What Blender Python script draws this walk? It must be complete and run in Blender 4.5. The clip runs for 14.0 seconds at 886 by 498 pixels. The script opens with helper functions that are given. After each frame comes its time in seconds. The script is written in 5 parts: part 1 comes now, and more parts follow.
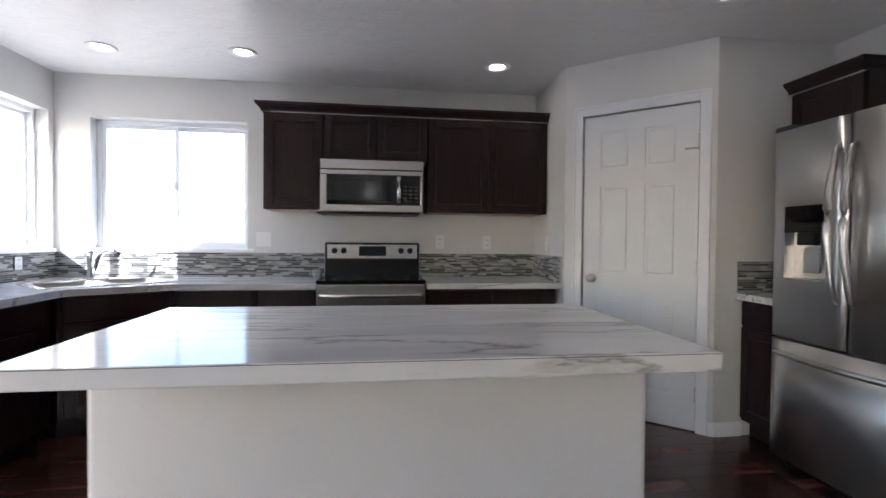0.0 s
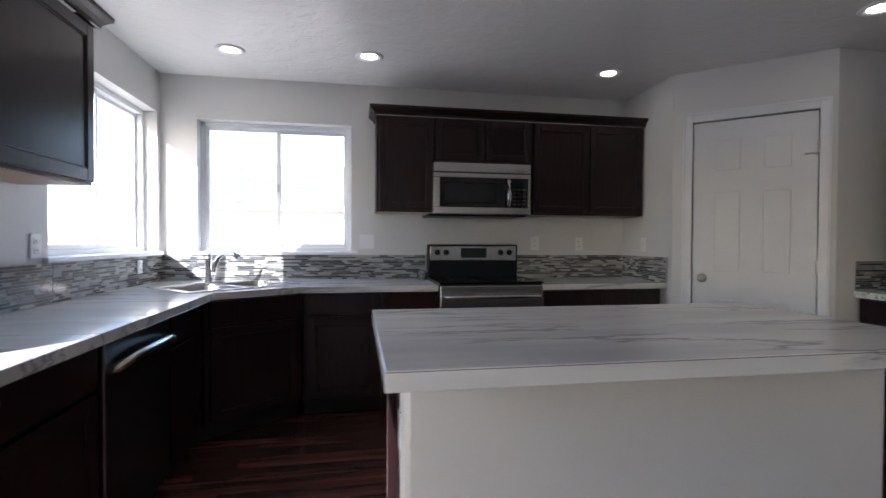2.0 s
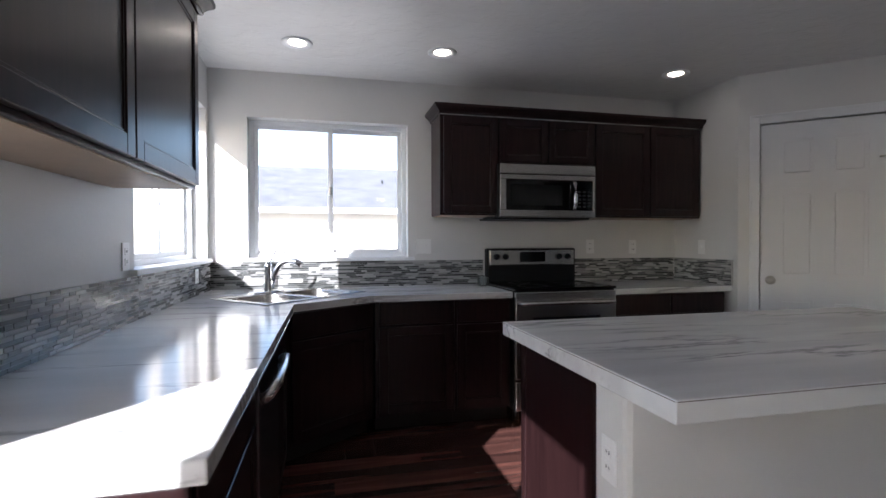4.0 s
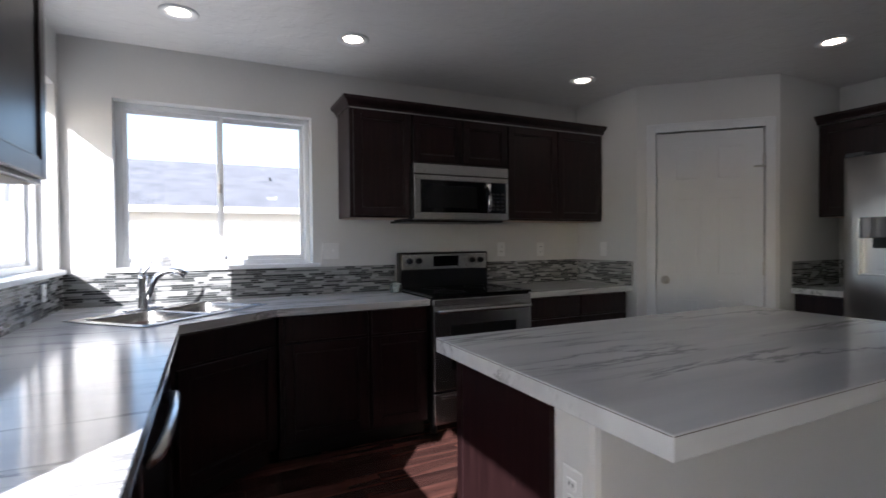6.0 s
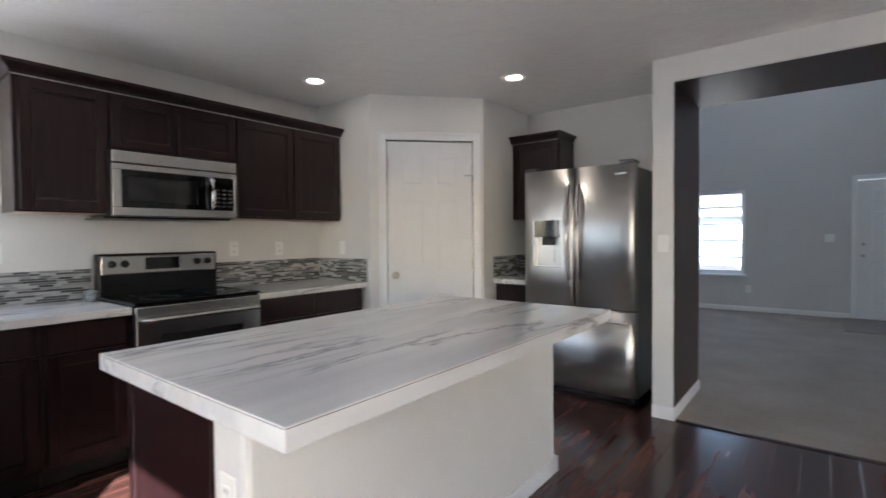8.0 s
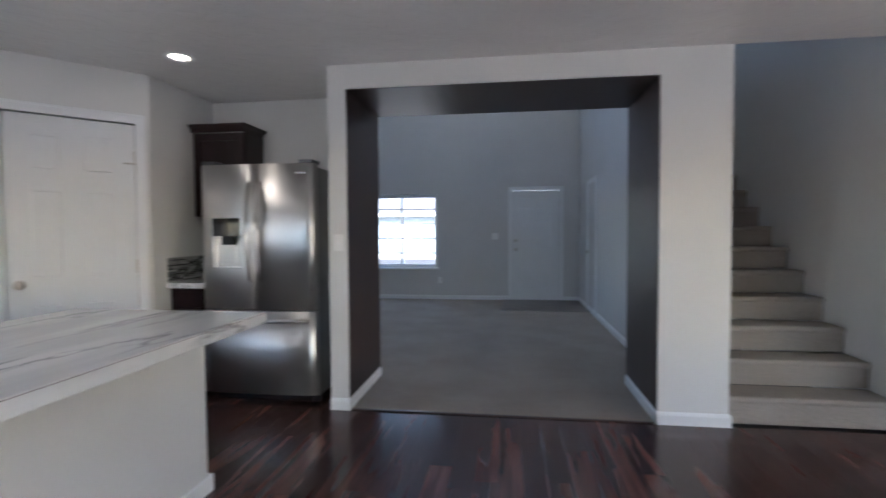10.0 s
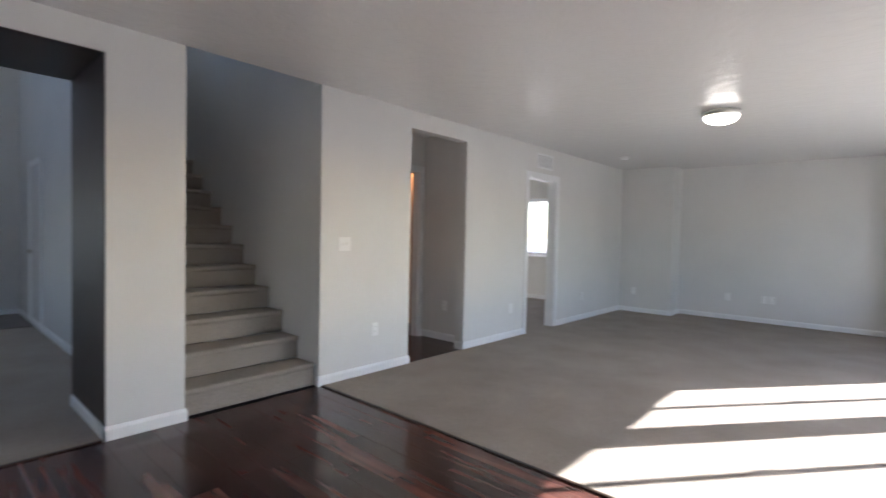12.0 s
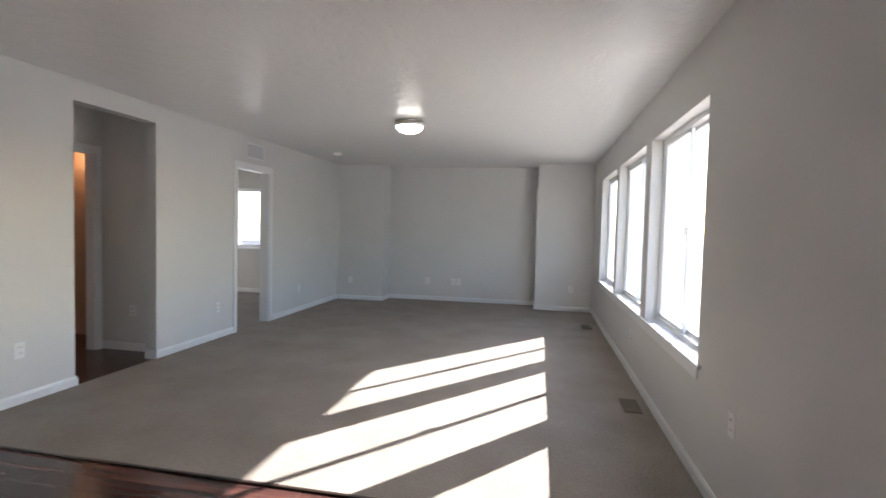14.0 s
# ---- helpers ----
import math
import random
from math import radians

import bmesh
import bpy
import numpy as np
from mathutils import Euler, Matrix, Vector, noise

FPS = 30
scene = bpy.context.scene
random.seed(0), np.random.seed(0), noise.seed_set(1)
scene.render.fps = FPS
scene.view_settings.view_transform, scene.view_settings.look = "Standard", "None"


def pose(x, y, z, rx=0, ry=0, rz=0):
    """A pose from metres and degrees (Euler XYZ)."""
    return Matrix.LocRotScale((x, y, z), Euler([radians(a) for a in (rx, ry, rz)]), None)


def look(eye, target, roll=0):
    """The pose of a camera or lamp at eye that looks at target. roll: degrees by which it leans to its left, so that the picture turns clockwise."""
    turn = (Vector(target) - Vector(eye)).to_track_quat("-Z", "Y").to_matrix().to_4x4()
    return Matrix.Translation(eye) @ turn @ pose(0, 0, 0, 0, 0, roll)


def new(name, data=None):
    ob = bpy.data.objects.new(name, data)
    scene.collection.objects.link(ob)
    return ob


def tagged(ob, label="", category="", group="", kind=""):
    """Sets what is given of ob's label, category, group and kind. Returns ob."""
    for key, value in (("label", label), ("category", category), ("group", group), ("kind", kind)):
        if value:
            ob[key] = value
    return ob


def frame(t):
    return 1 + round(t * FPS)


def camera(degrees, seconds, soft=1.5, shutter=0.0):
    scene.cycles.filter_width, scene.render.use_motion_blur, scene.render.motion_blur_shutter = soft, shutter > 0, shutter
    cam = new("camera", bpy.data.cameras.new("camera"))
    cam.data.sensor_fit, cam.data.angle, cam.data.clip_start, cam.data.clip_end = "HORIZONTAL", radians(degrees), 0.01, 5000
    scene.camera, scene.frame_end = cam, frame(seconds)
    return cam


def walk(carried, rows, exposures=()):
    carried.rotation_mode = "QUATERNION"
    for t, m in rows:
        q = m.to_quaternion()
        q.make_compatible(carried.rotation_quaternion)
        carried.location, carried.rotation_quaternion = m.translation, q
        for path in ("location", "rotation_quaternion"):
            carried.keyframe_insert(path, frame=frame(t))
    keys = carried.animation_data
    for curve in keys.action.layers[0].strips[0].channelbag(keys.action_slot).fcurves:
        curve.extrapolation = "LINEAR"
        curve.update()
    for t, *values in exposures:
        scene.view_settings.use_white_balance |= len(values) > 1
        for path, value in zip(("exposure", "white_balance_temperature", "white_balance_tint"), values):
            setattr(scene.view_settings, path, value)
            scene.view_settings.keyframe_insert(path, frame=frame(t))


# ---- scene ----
cam = camera(84.9, 14.0, shutter=0.5)
# seconds and stops
EXPOSURES = [(0, 2.75, 5900, 14), (1.2, 2.36, 5900, 14), (3, 2.05, 5900, 14), (5.5, 1.65, 6000, 13), (6.5, 1.8, 5900, 13), (7.5, 3.08, 6200, 12), (10, 2.8, 5800, 12), (11, 2.75, 5900, 13), (13, 2.66, 6200, 12), (14, 2.45, 6200, 12)]
PATH = [
    (0, (0.874, 0.743, 1.211), (1.142, 2.725, 1.174), 0.5),
    (0.5, (0.62, 0.728, 1.217), (0.908, 2.707, 1.19), 0.3),
    (1, (0.373, 0.718, 1.219), (0.668, 2.696, 1.182), 0.3),
    (1.5, (0.132, 0.773, 1.208), (0.457, 2.746, 1.17), 0.3),
    (2, (-0.12, 0.83, 1.214), (0.228, 2.8, 1.18), 0.3),
    (2.5, (-0.333, 0.865, 1.227), (0.011, 2.835, 1.203), 0.2),
    (3, (-0.524, 0.905, 1.219), (-0.153, 2.87, 1.195), 0.2),
    (5.5, (-0.893, 1.377, 1.275), (-0.162, 3.238, 1.24), -0.6),
    (6, (-0.846, 1.374, 1.27), (0.032, 3.17, 1.237), -0.5),
    (6.5, (-0.804, 1.34, 1.28), (0.251, 3.039, 1.24), -0.5),
    (7, (-0.759, 1.27, 1.292), (0.49, 2.832, 1.238), -0.5),
    (7.5, (-0.69, 1.218, 1.276), (0.741, 2.615, 1.223), -0.5),
    (10, (-0.402, 0.809, 1.29), (1.579, 1.077, 1.219), -0.3),
    (10.5, (-0.399, 0.706, 1.3), (1.592, 0.527, 1.223), 0.1),
    (11, (-0.424, 0.62, 1.298), (1.454, -0.064, 1.221), 0.4),
    (11.5, (-0.446, 0.526, 1.28), (1.185, -0.63, 1.212), 0.9),
    (12, (-0.452, 0.622, 1.282), (0.884, -0.865, 1.221), 1.2),
    (12.5, (-0.521, 0.632, 1.323), (0.568, -1.044, 1.248), 1.2),
    (13, (-0.636, 0.613, 1.327), (0.203, -1.201, 1.254), 1.2),
    (13.5, (-0.721, 0.614, 1.348), (-0.133, -1.297, 1.273), 1.4),
    (14, (-0.719, 0.554, 1.359), (-0.328, -1.406, 1.273), 1.4),
]
walk(cam, [(t, look(eye, target, roll)) for t, eye, target, roll in PATH], EXPOSURES)

# ---- world, sun, exposure ----
SUN_TRAVEL = Vector((1.22, 1.53, -1.0)).normalized()
world = bpy.data.worlds.new("sky")
scene.world = world
world.use_nodes = True
wn = world.node_tree
sky = wn.nodes.new("ShaderNodeTexSky")
sky.sky_type = "NISHITA"
sky.sun_disc = False
sky.sun_elevation = math.asin(-SUN_TRAVEL.z)
sky.sun_rotation = math.atan2(-SUN_TRAVEL.x, -SUN_TRAVEL.y)
wn.links.new(sky.outputs[0], wn.nodes["Background"].inputs[0])
wn.nodes["Background"].inputs[1].default_value = 0.15
sun = new("sun", bpy.data.lights.new("sun", "SUN"))
sun.data.energy, sun.data.angle, sun.data.color = 5.0, radians(0.5), (1.0, 0.96, 0.91)
sun.matrix_world = look((-12, -16, 12), Vector((-12, -16, 12)) + SUN_TRAVEL)


# ---- materials ----


def material(name, color, rough=0.5, metal=0.0, spec=0.5):
    m = bpy.data.materials.new(name)
    m.use_nodes = True
    b = m.node_tree.nodes["Principled BSDF"]
    b.inputs["Base Color"].default_value = (*color, 1)
    b.inputs["Roughness"].default_value = rough
    b.inputs["Metallic"].default_value = metal
    b.inputs["Specular IOR Level"].default_value = spec
    return m


def nd(m, kind, **sets):
    n = m.node_tree.nodes.new("ShaderNode" + kind)
    for k, v in sets.items():
        n.inputs[k.replace("_", " ")].default_value = v
    return n


def wire(m, a, b):
    m.node_tree.links.new(a, b)


def bsdf(m):
    return m.node_tree.nodes["Principled BSDF"]


def coords(m, scale=(1, 1, 1), rot=(0, 0, 0)):
    mp = nd(m, "Mapping")
    mp.inputs["Scale"].default_value = scale
    mp.inputs["Rotation"].default_value = rot
    geo = nd(m, "NewGeometry")
    wire(m, geo.outputs["Position"], mp.inputs["Vector"])
    return mp.outputs["Vector"]


def ramp(m, fac, stops):
    r = nd(m, "ValToRGB")
    els = r.color_ramp.elements
    while len(els) < len(stops):
        els.new(0.5)
    for e, (p, c) in zip(els, stops):
        e.position, e.color = p, (*c, 1)
    wire(m, fac, r.inputs["Fac"])
    return r.outputs["Color"]


def bumped(m, height, strength, distance):
    b = nd(m, "Bump", Strength=strength, Distance=distance)
    wire(m, height, b.inputs["Height"])
    wire(m, b.outputs["Normal"], bsdf(m).inputs["Normal"])


def mottled(name, color, rough, var=0.06, scale=3.0, bump=0.15, bump_scale=60.0, distance=0.002, spec=0.5, detail=4.0):
    """Paint, plaster and the like: slow stains, fine relief."""
    m = material(name, color, rough, 0, spec)
    v = coords(m)
    slow = nd(m, "TexNoise", Scale=scale, Detail=detail)
    wire(m, v, slow.inputs["Vector"])
    lo, hi = [c * (1 - var) for c in color], [min(1, c * (1 + var)) for c in color]
    wire(m, ramp(m, slow.outputs["Fac"], [(0.3, lo), (0.7, hi)]), bsdf(m).inputs["Base Color"])
    fine = nd(m, "TexNoise", Scale=bump_scale, Detail=3.0)
    wire(m, v, fine.inputs["Vector"])
    bumped(m, fine.outputs["Fac"], bump, distance)
    return m


M_WALL = mottled("wall_paint", (0.66, 0.655, 0.64), 0.5, 0.03, 1.5, 0.25, 45, 0.003)
M_WALL_FRONT = mottled("front_room_paint", (0.60, 0.595, 0.59), 0.6, 0.03, 1.5, 0.2, 45, 0.003)
M_BROWN = mottled("dark_brown_paint", (0.042, 0.025, 0.021), 0.42, 0.08, 2, 0.2, 45, 0.002)
M_TRIM = mottled("white_trim_paint", (0.78, 0.79, 0.80), 0.35, 0.02, 4, 0.05, 30, 0.001)
M_DOOR = mottled("white_door_paint", (0.74, 0.75, 0.76), 0.4, 0.02, 4, 0.08, 120, 0.001)
M_PLASTIC = material("white_plastic", (0.8, 0.8, 0.79), 0.35)
M_VINYL = mottled("white_vinyl", (0.8, 0.81, 0.82), 0.4, 0.02, 6, 0.03, 40, 0.001)
M_BLACK = material("black_plastic", (0.009, 0.009, 0.010), 0.32, 0, 0.25)
M_SLOT = material("dark_slot", (0.03, 0.03, 0.03), 0.6)
M_TOE = mottled("toe_kick", (0.012, 0.009, 0.008), 0.6, 0.1, 5, 0.1, 60)
M_UNDER = mottled("cabinet_underside_birch", (0.55, 0.42, 0.31), 0.5, 0.08, 6, 0.05, 60)
M_ROOFOUT = mottled("roof_shingle", (0.15, 0.152, 0.165), 0.9, 0.2, 1.5, 0.5, 8, 0.02)
M_SIDING = mottled("pale_siding", (0.62, 0.60, 0.56), 0.7, 0.05, 1, 0.1, 10)
M_SIDING_BLUE = mottled("grey_blue_siding", (0.25, 0.30, 0.34), 0.7, 0.05, 1, 0.1, 10)
M_GROUND = mottled("dry_ground", (0.44, 0.40, 0.34), 0.95, 0.25, 0.6, 0.5, 6, 0.05)
M_ROAD = mottled("asphalt", (0.06, 0.06, 0.062), 0.9, 0.2, 0.8, 0.3, 20, 0.01)
M_FRSIDE = mottled("grey_cabinet_enamel", (0.30, 0.30, 0.31), 0.4, 0.04, 8, 0.1, 150, 0.001)
M_SEAM = material("laminate_edge_brown", (0.10, 0.07, 0.06), 0.6)
# pale base colour stands for sky mirrored in the neighbours' panes
M_PANEOUT = material("painted_sky_glass", (0.45, 0.47, 0.5), 0.1)
M_ENTRY = mottled("entry_vinyl", (0.15, 0.13, 0.12), 0.45, 0.15, 6, 0.1, 60)
M_HANDRAIL = mottled("dark_handrail_wood", (0.03, 0.018, 0.012), 0.35, 0.2, 8, 0.05, 60)
# tan tint stands for warm lamplight on the bathroom walls
M_WARM = mottled("bath_wall_warm_light", (0.55, 0.40, 0.30), 0.6, 0.04, 2, 0.15, 50)

# knock-down textured ceiling with a soft sheen
M_CEIL = material("ceiling_knockdown_paint", (0.85, 0.845, 0.835), 0.27)
_v = coords(M_CEIL)
_n = nd(M_CEIL, "TexNoise", Scale=9.0, Detail=5.0, Roughness=0.6)
wire(M_CEIL, _v, _n.inputs["Vector"])
_r = ramp(M_CEIL, _n.outputs["Fac"], [(0.46, (0, 0, 0)), (0.56, (1, 1, 1))])
bumped(M_CEIL, _r, 0.3, 0.004)

# cut-pile carpet
M_CARPET = material("beige_carpet", (0.36, 0.325, 0.285), 0.95, 0, 0.1)
_v = coords(M_CARPET)
_n = nd(M_CARPET, "TexNoise", Scale=2.2, Detail=5.0)
_f = nd(M_CARPET, "TexNoise", Scale=170.0, Detail=3.0)
wire(M_CARPET, _v, _n.inputs["Vector"])
wire(M_CARPET, _v, _f.inputs["Vector"])
_mix = nd(M_CARPET, "Mix")
_mix.data_type, _mix.blend_type = "RGBA", "MULTIPLY"
_mix.inputs["Factor"].default_value = 1.0
wire(M_CARPET, ramp(M_CARPET, _n.outputs["Fac"], [(0.3, (0.34, 0.298, 0.257)), (0.7, (0.405, 0.36, 0.315))]), _mix.inputs[6])
wire(M_CARPET, ramp(M_CARPET, _f.outputs["Fac"], [(0.3, (0.72, 0.72, 0.72)), (0.65, (1.05, 1.05, 1.05))]), _mix.inputs[7])
wire(M_CARPET, _mix.outputs[2], bsdf(M_CARPET).inputs["Base Color"])
bumped(M_CARPET, _f.outputs["Fac"], 0.9, 0.008)

# dark reddish laminate planks: colour varies plank by plank and along the grain
M_PLANK = material("dark_red_brown_laminate", (0.05, 0.022, 0.016), 0.2)
_v = coords(M_PLANK, (0.9, 11, 11))
_info = nd(M_PLANK, "ObjectInfo")
_add = nd(M_PLANK, "VectorMath")
_add.operation = "ADD"
_sc = nd(M_PLANK, "Math")
_sc.operation = "MULTIPLY"
_sc.inputs[1].default_value = 90.0
wire(M_PLANK, _info.outputs["Random"], _sc.inputs[0])
wire(M_PLANK, _v, _add.inputs[0])
wire(M_PLANK, _sc.outputs[0], _add.inputs[1])
_n = nd(M_PLANK, "TexNoise", Scale=1.3, Detail=4.0, Roughness=0.5, Distortion=0.3)
wire(M_PLANK, _add.outputs[0], _n.inputs["Vector"])
_col = ramp(M_PLANK, _n.outputs["Fac"], [(0.28, (0.030, 0.015, 0.014)), (0.53, (0.078, 0.036, 0.030)), (0.85, (0.18, 0.082, 0.062))])
_mix = nd(M_PLANK, "Mix")
_mix.data_type, _mix.blend_type = "RGBA", "MULTIPLY"
_mix.inputs["Factor"].default_value = 1.0
wire(M_PLANK, _col, _mix.inputs[6])
wire(M_PLANK, ramp(M_PLANK, _info.outputs["Random"], [(0.0, (0.55, 0.55, 0.58)), (1.0, (1.3, 1.2, 1.15))]), _mix.inputs[7])
wire(M_PLANK, _mix.outputs[2], bsdf(M_PLANK).inputs["Base Color"])
bumped(M_PLANK, _n.outputs["Fac"], 0.12, 0.002)

# espresso-stained cabinet wood
M_WOOD = material("espresso_stained_wood", (0.02, 0.012, 0.010), 0.3, 0, 0.36)
_v = coords(M_WOOD, (30, 30, 2.2))
_n = nd(M_WOOD, "TexNoise", Scale=1.5, Detail=5.0, Distortion=0.4)
wire(M_WOOD, _v, _n.inputs["Vector"])
wire(M_WOOD, ramp(M_WOOD, _n.outputs["Fac"], [(0.3, (0.0105, 0.0045, 0.0052)), (0.7, (0.025, 0.0105, 0.0108))]), bsdf(M_WOOD).inputs["Base Color"])
bumped(M_WOOD, _n.outputs["Fac"], 0.06, 0.001)

# white marble-look laminate with grey veins
M_MARBLE = material("marble_laminate", (0.72, 0.72, 0.71), 0.14)
_v = coords(M_MARBLE, (0.42, 2.4, 2.4), (0, 0, radians(10)))
_n = nd(M_MARBLE, "TexNoise", Scale=1.5, Detail=7.0, Roughness=0.6, Distortion=0.35)
wire(M_MARBLE, _v, _n.inputs["Vector"])
_n2 = nd(M_MARBLE, "TexNoise", Scale=2.6, Detail=3.0)
wire(M_MARBLE, _v, _n2.inputs["Vector"])
_vein = ramp(M_MARBLE, _n.outputs["Fac"], [(0.47, (1, 1, 1)), (0.496, (0.45, 0.45, 0.46)), (0.504, (0.78, 0.78, 0.78)), (0.53, (1, 1, 1))])
_soft = ramp(M_MARBLE, _n2.outputs["Fac"], [(0.35, (0.62, 0.62, 0.62)), (0.6, (0.73, 0.73, 0.72))])
_mask = ramp(M_MARBLE, _n2.outputs["Fac"], [(0.40, (0, 0, 0)), (0.55, (1, 1, 1))])
_mix = nd(M_MARBLE, "Mix")
_mix.data_type, _mix.blend_type = "RGBA", "MULTIPLY"
wire(M_MARBLE, _mask, _mix.inputs["Factor"])
wire(M_MARBLE, _soft, _mix.inputs[6])
wire(M_MARBLE, _vein, _mix.inputs[7])
wire(M_MARBLE, _mix.outputs[2], bsdf(M_MARBLE).inputs["Base Color"])


def brushed(name, color, rough, scale):
    m = material(name, color, rough, 1.0)
    v = coords(m, scale)
    n = nd(m, "TexNoise", Scale=1.0, Detail=3.0)
    wire(m, v, n.inputs["Vector"])
    lo, hi = [c * 0.985 for c in color], [c * 1.012 for c in color]
    wire(m, ramp(m, n.outputs["Fac"], [(0.3, lo), (0.7, hi)]), bsdf(m).inputs["Base Color"])
    r = nd(m, "MapRange")
    r.inputs["To Min"].default_value, r.inputs["To Max"].default_value = rough * 0.97, rough * 1.03
    wire(m, n.outputs["Fac"], r.inputs["Value"])
    wire(m, r.outputs["Result"], bsdf(m).inputs["Roughness"])
    return m


M_STEEL = brushed("brushed_stainless", (0.56, 0.55, 0.54), 0.30, (350, 350, 4))
M_STEEL_H = brushed("brushed_stainless_level", (0.58, 0.57, 0.55), 0.27, (4, 4, 350))
M_STEEL_DARK = brushed("fridge_stainless", (0.66, 0.65, 0.64), 0.34, (350, 350, 3))
# door sheets brushed across, so that highlights run up and down
_tan = nd(M_STEEL_DARK, "Tangent")
_tan.direction_type, _tan.axis = "RADIAL", "Z"
wire(M_STEEL_DARK, _tan.outputs[0], bsdf(M_STEEL_DARK).inputs["Tangent"])
bsdf(M_STEEL_DARK).inputs["Anisotropic"].default_value = 0.75
bsdf(M_STEEL_DARK).inputs["Anisotropic Rotation"].default_value = 0.25
M_SLATE = brushed("dishwasher_dark_steel", (0.16, 0.16, 0.17), 0.32, (350, 350, 3))
M_CHROME = material("chrome", (0.75, 0.75, 0.76), 0.12, 1.0)
M_NICKEL = material("satin_nickel", (0.55, 0.53, 0.50), 0.3, 1.0)
M_BLACKGLASS = material("black_glass", (0.006, 0.006, 0.007), 0.06)
M_GLAZE_DARK = material("oven_glass", (0.015, 0.015, 0.016), 0.1)
M_JAR = material("pale_green_glass", (0.80, 0.86, 0.84), 0.08)
bsdf(M_JAR).inputs["Transmission Weight"].default_value = 0.85

# window glass
M_GLASS = bpy.data.materials.new("window_glass")
M_GLASS.use_nodes = True
_t = M_GLASS.node_tree
_t.nodes.remove(_t.nodes["Principled BSDF"])
_gl, _tr, _ms, _lw, _pw, _ma = (_t.nodes.new("ShaderNode" + k) for k in ("BsdfGlossy", "BsdfTransparent", "MixShader", "LayerWeight", "Math", "Math"))
_gl.inputs["Roughness"].default_value = 0.02
_pw.operation, _ma.operation = "POWER", "MULTIPLY_ADD"
_pw.inputs[1].default_value = 5.0
_ma.inputs[1].default_value, _ma.inputs[2].default_value = 0.55, 0.03
_t.links.new(_lw.outputs["Facing"], _pw.inputs[0])
_t.links.new(_pw.outputs[0], _ma.inputs[0])
_t.links.new(_ma.outputs[0], _ms.inputs[0])
_t.links.new(_tr.outputs[0], _ms.inputs[1])
_t.links.new(_gl.outputs[0], _ms.inputs[2])
_t.links.new(_ms.outputs[0], _t.nodes["Material Output"].inputs["Surface"])


def glowing(name, color, strength):
    m = material(name, color, 0.4)
    bsdf(m).inputs["Emission Color"].default_value = (*color, 1)
    bsdf(m).inputs["Emission Strength"].default_value = strength
    return m


M_BULB = glowing("lamp_bulb_glow", (1.0, 0.86, 0.70), 6.0)
M_DOME = glowing("opal_glass_glow", (1.0, 0.93, 0.82), 2.2)
M_DISPLAY = material("dark_display", (0.004, 0.005, 0.006), 0.08)

# mosaic strips: pale stone, grey glass and dark strips
M_TILE = material("mosaic_strip", (0.4, 0.4, 0.4), 0.18)
_info = nd(M_TILE, "ObjectInfo")
TILE_TONES = [(0.0, (0.42, 0.42, 0.41)), (0.18, (0.10, 0.105, 0.105)), (0.42, (0.27, 0.27, 0.265)), (0.58, (0.06, 0.063, 0.062)), (0.80, (0.36, 0.36, 0.35)), (0.9, (0.15, 0.155, 0.155))]
_c = ramp(M_TILE, _info.outputs["Random"], TILE_TONES)
wire(M_TILE, _c, bsdf(M_TILE).inputs["Base Color"])
M_TILE_ISLAND = material("mosaic_strip_joined", (0.4, 0.4, 0.4), 0.18)
_geo = nd(M_TILE_ISLAND, "NewGeometry")
_c2 = ramp(M_TILE_ISLAND, _geo.outputs["Random Per Island"], TILE_TONES)
wire(M_TILE_ISLAND, _c2, bsdf(M_TILE_ISLAND).inputs["Base Color"])
for _m in (M_TILE, M_TILE_ISLAND):
    for _n in _m.node_tree.nodes:
        if _n.bl_idname == "ShaderNodeValToRGB":
            _n.color_ramp.interpolation = "CONSTANT"
M_GROUT = mottled("pale_grout", (0.40, 0.40, 0.39), 0.8, 0.06, 20, 0.2, 120)

# ---- mesh helpers ----


def add_box(bm, a, b, bevel=0.0, m=None):
    """A box from corner a to corner b, its edges rounded by bevel, moved by m."""
    lo = [min(p, q) for p, q in zip(a, b)]
    hi = [max(p, q) for p, q in zip(a, b)]
    made = bmesh.ops.create_cube(bm, size=1.0)["verts"]
    for v in made:
        v.co = Vector([lo[i] + (v.co[i] + 0.5) * (hi[i] - lo[i]) for i in range(3)])
    if bevel:
        edges = list({e for v in made for e in v.link_edges})
        out = bmesh.ops.bevel(bm, geom=edges, offset=bevel, segments=2, affect="EDGES", profile=0.5)
        made = list({v for f in out["faces"] for v in f.verts} | {v for v in made if v.is_valid})
    if m is not None:
        bmesh.ops.transform(bm, matrix=m, verts=made)
    return made


def boxes(*items, m=None):
    bm = bmesh.new()
    for it in items:
        add_box(bm, it[0], it[1], it[2] if len(it) > 2 else 0.0, m)
    return bm


